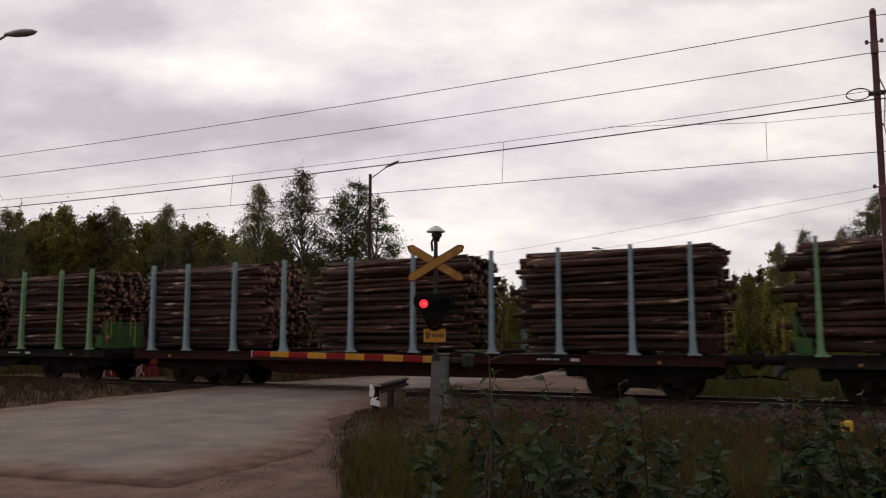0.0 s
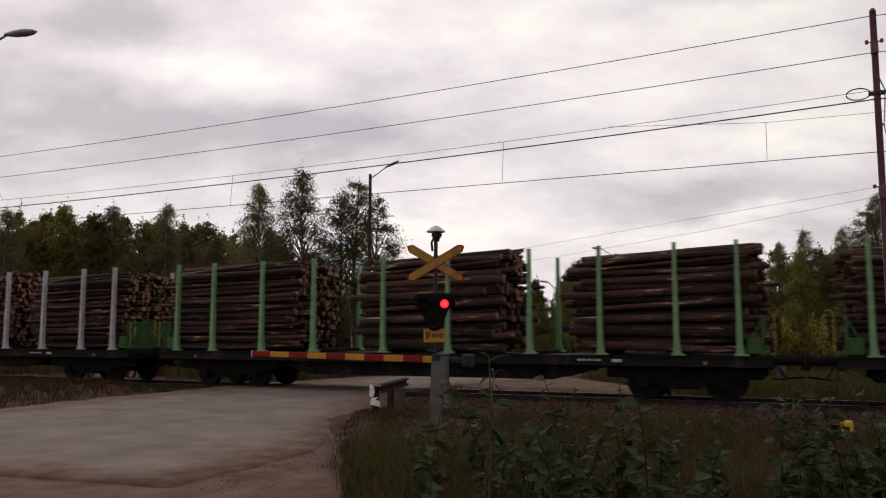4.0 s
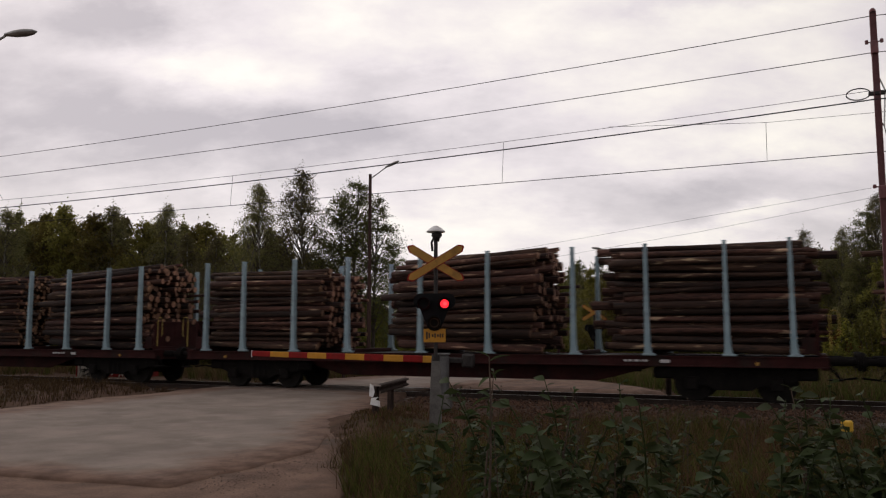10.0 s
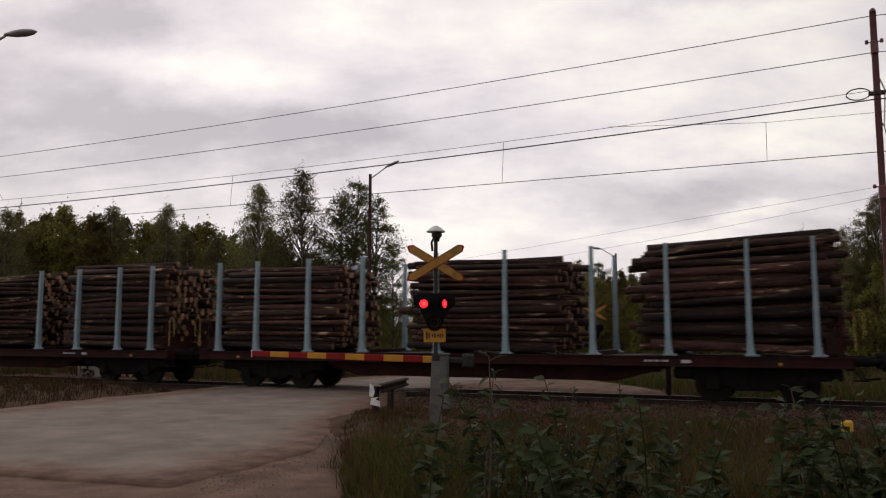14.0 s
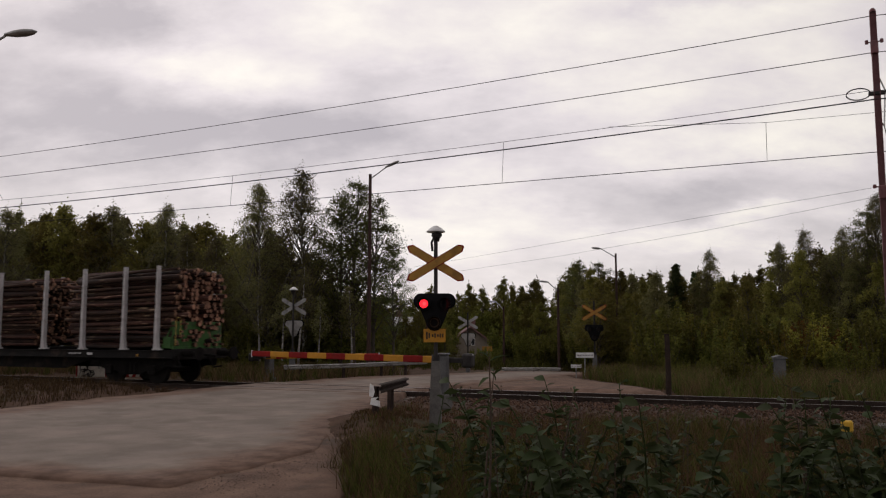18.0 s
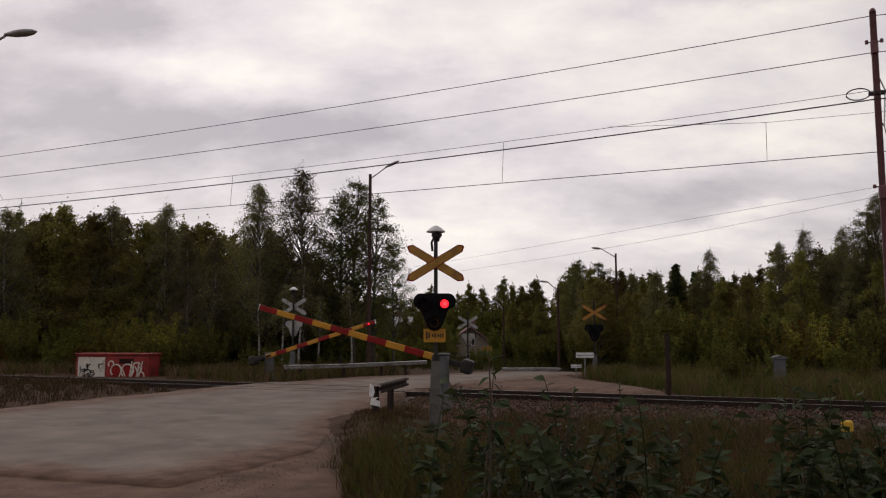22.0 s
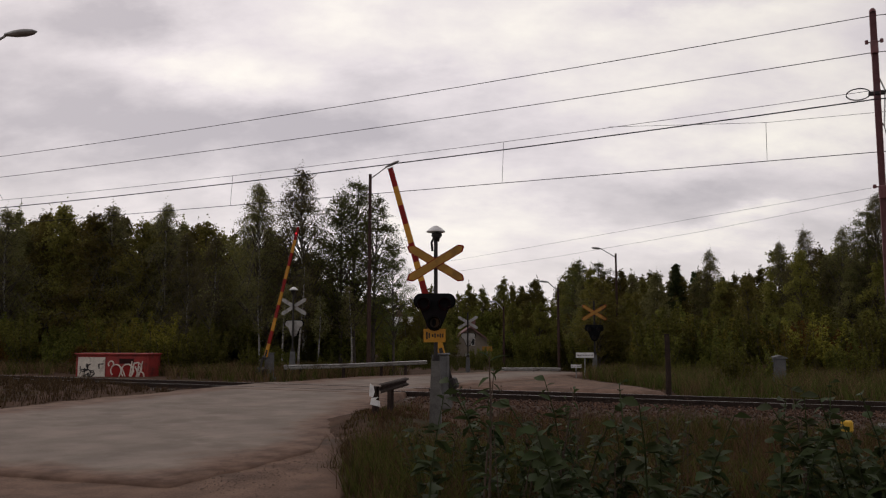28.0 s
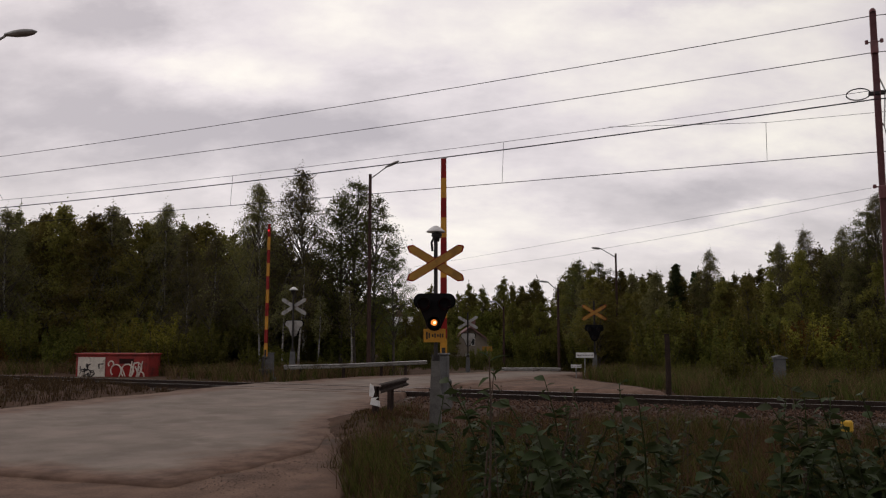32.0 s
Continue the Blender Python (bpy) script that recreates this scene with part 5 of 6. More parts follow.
def broadleaf(seed, height, width, limbs, leaves, leaf, mat, bark, bare=0.2, droop=0.2, lift=0.9, top=0.25, lean=0.0, spire=False, twigs=7):
    """Trunk with limbs and twigs, and leaves gathered in sprays along the twigs. Returns trunk and crown meshes."""
    rng = np.random.default_rng(seed)
    s = Shape()
    trunk = [Vector((lean * t * t + 0.12 * math.sin(3 * t + seed), 0.1 * math.sin(4 * t + 2 * seed), height * t * 0.96 - 0.15)) for t in np.linspace(0, 1, 8)]
    r0 = 0.0078 * height + 0.022
    s.tube(trunk, [r0 * (1 - 0.93 * t) + 0.008 for t in np.linspace(0, 1, 8)], 8)

    def on_trunk(t):
        k = min(int(t * 7), 6)
        return trunk[k].lerp(trunk[k + 1], t * 7 - k)
    sprays = []
    for i in range(limbs):
        t = bare + (0.97 - bare) * ((i + rng.random()) / limbs)
        q = (t - bare) / (1 - bare)
        full = 1.04 * (1 - q) ** 0.95 * min(1.0, 0.4 + 4 * q) if spire else math.sin(math.pi * min(1, 0.18 + 0.82 * q)) ** 0.8 * (1 - top) + 1.03 * top * (1 - q) ** 0.85
        reach = 0.5 * width * full * rng.uniform(0.4, 1.2) + 0.12
        az = 2.4 * i + rng.uniform(-0.5, 0.5)
        p0 = on_trunk(t)
        d = Vector((math.cos(az), math.sin(az), lift * rng.uniform(0.4, 1.1)))
        p1 = p0 + d * reach * 0.55
        p2 = p0 + Vector((d.x * reach, d.y * reach, d.z * reach * (0.75 - droop)))
        rr = r0 * (1 - t) * 0.45 + 0.012
        s.tube([p0, p1, p2], [rr, rr * 0.6, 0.006], 5, 1, caps=False)
        for k in range(twigs):
            u = rng.uniform(0.35, 1.05)
            c = p0.lerp(p1, u * 2) if u < 0.5 else p1.lerp(p2, u * 2 - 1)
            tip = c + Vector((rng.normal() * 0.35, rng.normal() * 0.35, rng.normal() * 0.25 - droop * 0.8)) * (0.35 + 0.35 * reach)
            if twigs > 4:
                s.tube([c, tip], [0.008, 0.004], 3, 1, caps=False)
            sprays.append((c, tip, 0.07 + 0.07 * reach, 0.3 + 1.4 * reach / width))
    sprays.append((on_trunk(0.88), trunk[-1] + Vector((0, 0, 0.05 * height)), 0.05, 0.4))
    per = max(1, leaves // len(sprays))
    pts = []
    for c, tip, w, share in sprays:
        m = max(2, int(per * share * 1.35 * rng.uniform(0.35, 1.7)))
        t = rng.random(m)[:, None]
        a, b = np.array(c), np.array(tip)
        pts.append(a * (1 - t) + b * t + rng.normal(size=(m, 3)) * w * np.array([1, 1, 0.85]))
    v, f = quads(np.concatenate(pts), leaf, rng, 1.5, 0.2, droop)
    return fixed_normals(s.mesh("trunk", [bark, M["trunk"]], True)), leaf_mesh("crown", v, f, mat)


def spruce(seed, height, width, mat):
    rng = np.random.default_rng(seed)
    s = Shape()
    s.tube([(0, 0, -0.15), (0, 0, height)], [0.013 * height + 0.03, 0.01], 7)
    pts = []
    z = 0.06 * height
    while z < height * 0.985:
        q = 1 - z / height
        n = 7 + int(5 * q)
        for k in range(n):
            az = rng.uniform(0, 6.28)
            reach = 0.5 * width * q ** 0.85 * rng.uniform(0.65, 1.12) + 0.08
            m = int(10 + 34 * reach)
            t = rng.random(m) ** 0.7
            x, y = np.cos(az) * reach * t, np.sin(az) * reach * t
            zz = z - 0.32 * reach * t + 0.10 * reach * t * t
            pts.append(np.stack([x + rng.normal(size=m) * 0.07, y + rng.normal(size=m) * 0.07, zz + rng.normal(size=m) * 0.07], axis=1))
            s.tube([(0, 0, z), (math.cos(az) * reach, math.sin(az) * reach, z - 0.22 * reach)], [0.02, 0.005], 3, caps=False)
        z += 0.045 * height * (0.55 + 0.6 * q)
    v, f = quads(np.concatenate(pts), 0.13, rng, 2.2, 0.4, 0.2)
    return fixed_normals(s.mesh("trunk", [M["trunk"]], True)), leaf_mesh("crown", v, f, mat)


def bush(seed, height, width, leaves, leaf, mat):
    """Several stems from one root, leafy from the ground up, with an uneven top."""
    rng = np.random.default_rng(seed)
    s = Shape()
    pts = []
    stems = 24
    for i in range(stems):
        az, out = rng.uniform(0, 6.28), rng.uniform(0.1, 0.5) * width
        h = height * rng.uniform(0.35, 1.12)
        tip = np.array([math.cos(az) * out, math.sin(az) * out, h])
        mid = tip * np.array([0.75, 0.75, 0.55])
        s.tube([(0.1 * math.cos(az), 0.1 * math.sin(az), -0.1), tuple(mid), tuple(tip)], [0.025, 0.015, 0.005], 4, caps=False)
        m = leaves // stems
        t = rng.random(m) ** 0.75
        line = mid * (2 * t * (1 - t))[:, None] + tip * (t * t)[:, None]
        pts.append(line + rng.normal(size=(m, 3)) * np.array([0.062, 0.062, 0.07]) * width * (1.2 - 0.85 * t)[:, None])
    p = np.concatenate(pts)
    p = p[p[:, 2] > 0.02]
    v, f = quads(p, leaf, rng, 1.7, 0.1, 0.1)
    return fixed_normals(s.mesh("stems", [M["trunk"]], True)), leaf_mesh("foliage", v, f, mat)


KIND = {}


def grow(kind, x, y, scale, turn, label, category="tree", group="", slim=1.0):
    trunk, crown = KIND[kind]
    names = ("woody_stem", "foliage") if category == "bush" else ("trunk", "crown")
    t = new({"bush": "bush"}.get(category, kind.split("_")[0] + "_tree"))
    t.matrix_basis = pose(x, y, ground_level(x, y) if math.hypot(x, y) < 60 else -0.45, 0, 0, turn) @ Matrix.Diagonal((scale * slim, scale * slim, scale, 1))
    tagged(t, label, category, group)
    part(names[0], trunk, None, t)
    part(names[1], crown, None, t)
    return t


def along(table, x):
    """Linear between the pairs of a table."""
    for (a, u), (b, v) in zip(table, table[1:]):
        if x <= b:
            return u + (v - u) * max(0.0, (x - a) / (b - a))
    return table[-1][1]


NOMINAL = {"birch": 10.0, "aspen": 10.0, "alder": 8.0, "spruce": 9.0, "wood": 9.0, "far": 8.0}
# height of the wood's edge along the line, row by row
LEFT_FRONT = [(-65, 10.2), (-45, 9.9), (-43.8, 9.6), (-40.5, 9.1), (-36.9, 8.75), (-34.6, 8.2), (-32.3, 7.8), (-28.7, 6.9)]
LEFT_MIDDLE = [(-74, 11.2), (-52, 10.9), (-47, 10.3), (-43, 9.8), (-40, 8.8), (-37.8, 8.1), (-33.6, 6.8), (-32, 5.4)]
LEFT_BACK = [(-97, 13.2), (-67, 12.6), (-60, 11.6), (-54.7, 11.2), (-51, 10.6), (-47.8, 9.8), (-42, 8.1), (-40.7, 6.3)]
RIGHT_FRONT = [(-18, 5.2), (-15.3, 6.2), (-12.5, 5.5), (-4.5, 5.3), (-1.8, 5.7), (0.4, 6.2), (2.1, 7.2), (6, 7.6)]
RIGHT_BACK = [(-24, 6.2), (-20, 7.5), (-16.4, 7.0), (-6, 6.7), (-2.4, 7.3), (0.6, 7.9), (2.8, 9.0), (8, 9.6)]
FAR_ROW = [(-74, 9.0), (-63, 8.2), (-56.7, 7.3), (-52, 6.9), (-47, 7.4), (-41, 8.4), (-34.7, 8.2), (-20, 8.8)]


def build_trees():
    for i in range(3):
        KIND[f"birch_{i}"] = broadleaf(20 + i, 10.0, 4.5, 110, 30000, 0.042, M["leaf_birch"], M["birchbark"], 0.13, 0.5, 2.4, spire=True)
        KIND[f"aspen_{i}"] = broadleaf(40 + i, 10.0, 3.3, 64, 13000, 0.054, M["leaf_aspen"], M["trunk"], 0.22, 0.12, 1.9, 0.35)
        KIND[f"alder_{i}"] = broadleaf(60 + i, 8.0, 4.2, 66, 13500, 0.076, M["leaf_alder"], M["trunk"], 0.04, 0.3, 1.9, 1.0, twigs=5)
        KIND[f"wood_{i}"] = broadleaf(70 + i, 9.0, 4.0, 66, 11500, 0.086, M["leaf_birch" if i else "leaf_alder"], M["trunk"], 0.05, 0.4, 1.8, spire=True, twigs=4)
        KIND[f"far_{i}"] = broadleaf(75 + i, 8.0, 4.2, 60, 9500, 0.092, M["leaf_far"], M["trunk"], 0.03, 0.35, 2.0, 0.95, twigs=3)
        KIND[f"spruce_{i}"] = spruce(80 + i, 9.0, 4.0, M["needle"])
        KIND[f"bush_{i}"] = bush(90 + i, 2.6, 2.4, 3200, 0.085, M["leaf_bush"])
        KIND[f"thicket_{i}"] = bush(95 + i, 3.6, 3.2, 3800, 0.105, M["leaf_bush"])
    KIND["gold_bush"] = bush(97, 2.8, 2.6, 4200, 0.075, M["leaf_gold"])
    KIND["rust_bush"] = bush(99, 2.2, 2.2, 2600, 0.085, M["leaf_rust"])
    # the tall ones by the street lamp and along the edge of the wood
    for kind, x, y, h, turn in (("birch_0", -28.3, 12.5, 1.07, 0), ("birch_1", -26.6, 14.1, 1.16, 120), ("birch_2", -29.2, 14.6, 0.86, 60), ("aspen_0", -24.4, 14.6, 1.0, 0), ("aspen_1", -23.7, 15.0, 1.09, 90), ("aspen_2", -22.7, 15.4, 0.98, 20), ("aspen_0", -21.5, 15.2, 0.68, 150),
                                ("birch_2", -37.4, 14.5, 1.06, 200), ("birch_1", -41.9, 14.6, 1.08, 30), ("birch_0", -34.2, 13.2, 0.82, 80), ("birch_1", -30.6, 11.5, 0.76, 200), ("birch_0", -46.2, 10.3, 1.02, 0), ("birch_2", -48.8, 10.0, 1.0, 140)):
        grow(kind, x, y, h * 1.02, turn, {"b": "tall birch with a thin drooping crown", "a": "tall aspen with a dark open crown"}[kind[0]], group="trees by the crossing", slim=1.22 if kind[0] == "b" else 1.05)
    KIND["birch_9"] = broadleaf(29, 6.0, 1.9, 30, 2600, 0.06, M["leaf_birch"], M["birchbark"], 0.42, 0.4, 2.0, spire=True)
    for x, y, h in ((-25.1, 10.6, 0.8), (-24.3, 10.9, 0.95), (-23.6, 11.4, 0.7), (-26.4, 10.2, 0.85), (-22.4, 12.4, 0.8)):
        grow("birch_9", x, y, h, 70 * x, "young birch with a thin white trunk", group="trees by the crossing")
    rng = random.Random(21)

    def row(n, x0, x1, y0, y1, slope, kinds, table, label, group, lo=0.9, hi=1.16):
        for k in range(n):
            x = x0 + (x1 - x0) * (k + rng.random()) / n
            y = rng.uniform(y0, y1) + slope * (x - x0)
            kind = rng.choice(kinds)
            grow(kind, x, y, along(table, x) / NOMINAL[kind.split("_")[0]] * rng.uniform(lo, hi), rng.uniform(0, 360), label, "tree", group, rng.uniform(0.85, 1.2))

    def scatter(n, x0, x1, y0, y1, slope, kinds, lo, hi, label, category, group):
        for k in range(n):
            x = x0 + (x1 - x0) * (k + rng.random()) / n
            y = rng.uniform(y0, y1) + slope * (x - x0)
            grow(rng.choice(kinds), x, y, rng.uniform(lo, hi), rng.uniform(0, 360), label, category, group)
    front = ["alder_0", "alder_1", "alder_2", "wood_0", "wood_1", "wood_2"]
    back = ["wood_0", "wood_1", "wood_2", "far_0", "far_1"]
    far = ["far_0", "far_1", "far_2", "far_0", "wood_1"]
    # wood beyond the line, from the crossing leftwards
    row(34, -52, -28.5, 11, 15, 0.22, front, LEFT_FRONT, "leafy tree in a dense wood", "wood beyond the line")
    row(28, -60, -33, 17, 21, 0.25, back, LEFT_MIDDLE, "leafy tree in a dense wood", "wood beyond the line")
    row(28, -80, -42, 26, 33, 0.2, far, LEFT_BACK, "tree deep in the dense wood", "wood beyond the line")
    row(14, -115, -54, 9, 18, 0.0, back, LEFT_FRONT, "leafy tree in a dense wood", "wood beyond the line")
    scatter(24, -50, -27, 7.5, 10, 0.12, ["bush_0", "bush_1", "thicket_0", "thicket_1", "thicket_2"], 0.55, 0.95, "green willow bush at the edge of the wood", "bush", "bushes at the edge of the wood")
    scatter(15, -41, -23, 5.2, 7.2, 0.03, ["bush_0", "bush_1", "bush_2", "thicket_1"], 0.45, 0.8, "olive willow bush before the wood", "bush", "bushes at the edge of the wood")
    for x, y, s in ((-39.5, 5.2, 0.75), (-37.6, 5.8, 0.7), (-41.5, 6.0, 0.8), (-34.5, 6.4, 0.6)):
        grow("rust_bush", x, y, s, 40 * x, "rusty brown bush before the wood", "bush", "bushes at the edge of the wood")
    scatter(20, -4.0, 5.5, 5.0, 11.5, 0.0, ["bush_0", "bush_1", "bush_2"], 0.3, 0.72, "low green brush in the rough grass", "bush", "bushes in the rough grass")
    scatter(7, -9, -3.5, 9.5, 13, -0.6, ["bush_0", "bush_1", "bush_2"], 0.25, 0.45, "low green brush in the rough grass", "bush", "bushes in the rough grass")
    for x, y, s in ((-31.2, 6.0, 0.85), (-29.8, 6.6, 1.0), (-28.4, 6.4, 0.8), (-33.0, 6.8, 0.9)):
        grow("gold_bush", x, y, s, 50 * x, "yellowing willow bush behind the hut", "bush", "bushes at the edge of the wood")
    for x, y, s in ((-7.6, 14.6, 0.9), (-6.4, 13.6, 0.8), (-5.2, 14.4, 0.95), (-1.9, 11.6, 0.75), (-1.0, 12.4, 0.9)):
        grow("gold_bush", x, y, s, 50 * x, "yellowing willow bush in the rough grass", "bush", "bushes in the rough grass")
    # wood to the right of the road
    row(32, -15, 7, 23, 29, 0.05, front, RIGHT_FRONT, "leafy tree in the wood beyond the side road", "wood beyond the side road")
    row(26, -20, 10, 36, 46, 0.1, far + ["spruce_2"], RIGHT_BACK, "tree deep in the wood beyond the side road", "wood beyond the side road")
    scatter(44, -9, 6, 11, 21, 0.0, ["bush_0", "bush_1", "bush_2", "thicket_0", "thicket_1", "thicket_2"], 0.45, 0.95, "yellow-green bush in the rough grass", "bush", "bushes in the rough grass")
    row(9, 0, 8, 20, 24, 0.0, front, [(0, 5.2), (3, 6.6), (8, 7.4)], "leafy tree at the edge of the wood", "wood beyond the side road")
    scatter(12, 9, 60, 16, 34, 0.0, ["alder_0", "wood_1"], 0.7, 1.0, "leafy tree in the wood beyond the side road", "tree", "wood beyond the side road")
    for x, y, s in ((-1.2, 14.5, 1.0), (-2.6, 15.5, 0.9), (0.4, 13.4, 0.7), (2.0, 9.0, 0.6), (2.2, 5.6, 0.4)):
        grow("rust_bush", x, y, s, 40 * x, "rusty brown bush in the rough grass", "bush", "bushes in the rough grass")
    for kind, x, y, h in (("birch_2", 1.75, 22.4, 0.92), ("wood_0", 2.6, 22.8, 0.95), ("aspen_1", 1.3, 22.9, 0.84), ("birch_1", -1.6, 25.5, 0.79), ("birch_0", -3.0, 27.0, 0.74), ("birch_2", 0.2, 24.0, 0.77), ("spruce_1", -8.9, 27.5, 0.72), ("birch_2", -7.2, 29.5, 0.78), ("birch_0", -20.6, 46.0, 0.88), ("aspen_0", -21.8, 47.5, 0.8), ("aspen_2", -16.6, 33.0, 0.78), ("aspen_1", -15.0, 32.4, 0.76)):
        grow(kind, x, y, h, 50 * h, "slender tree standing above the wood", group="wood beyond the side road")
    for x, y, s in ((-41.6, 49.0, 0.62), (-40.2, 50.2, 0.55), (-43.4, 49.6, 0.6), (-37.4, 48.5, 0.42), (-33.4, 48.0, 0.3)):
        grow("far_1", x, y, s, 60 * x, "leafy tree before the far houses", group="trees along the far road")
    scatter(14, -24, -12.8, 26, 33, 0.0, ["bush_0", "bush_1", "bush_2"], 0.3, 0.55, "low bush at the end of the far road", "bush", "bushes along the far road")
    scatter(8, -17.0, -11.5, 24, 27, 0.1, ["bush_0", "bush_1", "bush_2", "thicket_0"], 0.6, 0.95, "bush where the far road turns", "bush", "bushes along the far road")
    scatter(4, -29, -25.2, 26, 29, 0.0, ["bush_0", "bush_1", "thicket_2"], 0.5, 0.8, "bush where the far road turns", "bush", "bushes along the far road")
    # far wood that closes the road's end, with undergrowth between its trunks
    scatter(40, -62, -12, 59, 64, 0.1, ["thicket_0", "thicket_1", "thicket_2"], 1.15, 1.6, "tall bush at the foot of the far wood", "bush", "undergrowth of the far wood")
    scatter(18, -36, -24.5, 19, 25, -0.45, ["thicket_0", "thicket_1", "thicket_2"], 0.8, 1.25, "tall bush behind the guardrail", "bush", "bushes behind the guardrail")
    scatter(7, -49, -40.5, 40, 48, 0.0, ["thicket_0", "thicket_1", "thicket_2"], 1.0, 1.5, "tall bush deep in the wood", "bush", "undergrowth of the far wood")
    scatter(4, -36.5, -33.5, 42, 48, 0.0, ["thicket_0", "thicket_1", "thicket_2"], 0.8, 1.1, "tall bush deep in the wood", "bush", "undergrowth of the far wood")
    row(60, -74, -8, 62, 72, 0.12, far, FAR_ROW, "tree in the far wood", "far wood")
    row(8, -50, -20, 74, 84, 0.1, ["spruce_0", "spruce_2"], [(-50, 7.6), (-20, 8.6)], "dark spruce in the far wood", "far wood")
    scatter(9, -36, -29, 35, 42, -0.4, ["far_0", "far_1", "far_2"], 0.4, 0.6, "leafy tree beside the far road", "tree", "trees along the far road")
    scatter(10, -25.2, -17.6, 37, 44, 0.3, ["far_0", "far_1", "far_2"], 0.45, 0.68, "leafy tree beside the far road", "tree", "trees along the far road")
    scatter(12, -25, -12, 33, 38, 0.0, ["bush_0", "bush_1", "thicket_2", "thicket_0"], 0.55, 0.85, "bush at the end of the far road", "bush", "bushes along the far road")
    scatter(8, -38, -28, 30, 36, -0.3, ["bush_0", "bush_1", "thicket_2", "thicket_0"], 0.5, 0.8, "bush beside the far road", "bush", "bushes along the far road")
    scatter(16, -34, -22.5, 14, 24, -0.5, ["bush_0", "bush_1", "thicket_2", "thicket_0"], 0.4, 0.75, "low bush behind the guardrail", "bush", "bushes behind the guardrail")


build_trees()


# ---------------------------------------------------------------- grass and weeds
def blades(n, area, height, width, rng, bend=0.95):
    """Blades of grass: narrow bent triangles rooted in the ground; area draws a place or None."""
    vs, fs, left = [], [], 0
    while n > 0:
        if left <= 0:
            p = area(rng)
            if p is None:
                continue
            left = rng.randint(3, 14)
        left -= 1
        n -= 1
        x, y = p[0] + rng.gauss(0, 0.07), p[1] + rng.gauss(0, 0.07)
        z = ground_level(x, y)
        a, h = rng.uniform(0, 6.28), height * rng.uniform(0.3, 1.25) * (0.3 if -11.0 < y < -2 and -19 < x < -5.8 - 0.25 * (y + 11) else 1.0)
        dx, dy = math.cos(a) * bend * h * rng.uniform(0.2, 1), math.sin(a) * bend * h * rng.uniform(0.2, 1)
        b = rng.uniform(0, 6.28)
        wx, wy = math.cos(b) * width, math.sin(b) * width
        o = len(vs)
        vs += [(x - wx, y - wy, z - 0.02), (x + wx, y + wy, z - 0.02), (x + dx * 0.4 + wx * 0.7, y + dy * 0.4 + wy * 0.7, z + h * 0.6), (x + dx * 0.4 - wx * 0.7, y + dy * 0.4 - wy * 0.7, z + h * 0.6), (x + dx, y + dy, z + h)]
        fs += [(o, o + 1, o + 2, o + 3), (o + 3, o + 2, o + 4)]
    me = bpy.data.meshes.new("grass")
    me.from_pydata(vs, [], fs)
    me.update()
    return me


def verge(rng):
    """The rough verge between the road, the line and the camera's side."""
    x, y = rng.uniform(-11.5, 5), rng.uniform(-16.5, -2.6)
    edge = -4.75 - 0.60 * (y + 14.8) if y < -9.4 else -8.0 - 0.50 * (y + 9.4)
    if x < edge + 0.35 * noise.noise((x, y * 1.5, 1.0)):
        return None
    if rng.random() > 0.35 + 0.9 * (0.5 + 0.5 * noise.noise((x * 0.6, y * 0.6, 9.0))) * (0.4 if y > -4.2 else 1):
        return None
    return x, y


def bank_edge(rng):
    """The worn border of the verge along the gravel, up to the line."""
    y = rng.uniform(-13.5, -3.6)
    edge = -5.55 - 0.60 * (y + 13.5) if y < -9.4 else -8.0 - 0.50 * (y + 9.4)
    return edge + abs(rng.gauss(0, 0.8)) - 0.45, y


def green_verge(rng):
    p = verge(rng)
    if p is None or rng.random() > (0.04 if p[1] > -11.2 and p[0] < -5.0 else (0.3 if p[1] < -10.5 and p[0] < -3.2 else 0.12)):
        return None
    return p


def far_verge(rng):
    x, y = rng.uniform(-11, 6), rng.uniform(2.8, 16)
    if x < -4.2 - 0.6 * (y - 3) or (abs(x + 2.0) < 0.5 and 6.6 < y < 8.4):
        return None
    return x, y


def road_end(rng):
    """Rough grass past the bend of the far road."""
    x, y = rng.uniform(-34, -9), rng.uniform(22.6, 44)
    return None if y < 24 and x > -18 and rng.random() < 0.3 else (x, y)


def left_bank(rng):
    x, y = rng.uniform(-36, -18.0), rng.uniform(-9.9, -1.9)
    if x > -18.3 - 0.07 * (y + 9) + 0.3 * noise.noise((x, y, 3.0)) or y < -10.8 - 0.12 * (x + 19):
        return None
    return x, y


def far_left(rng):
    x, y = rng.uniform(-40, -18.6), rng.uniform(2.6, 14)
    return None if x > -19.6 or (y < 4.2 and -32.5 < x < -25.0) else (x, y)


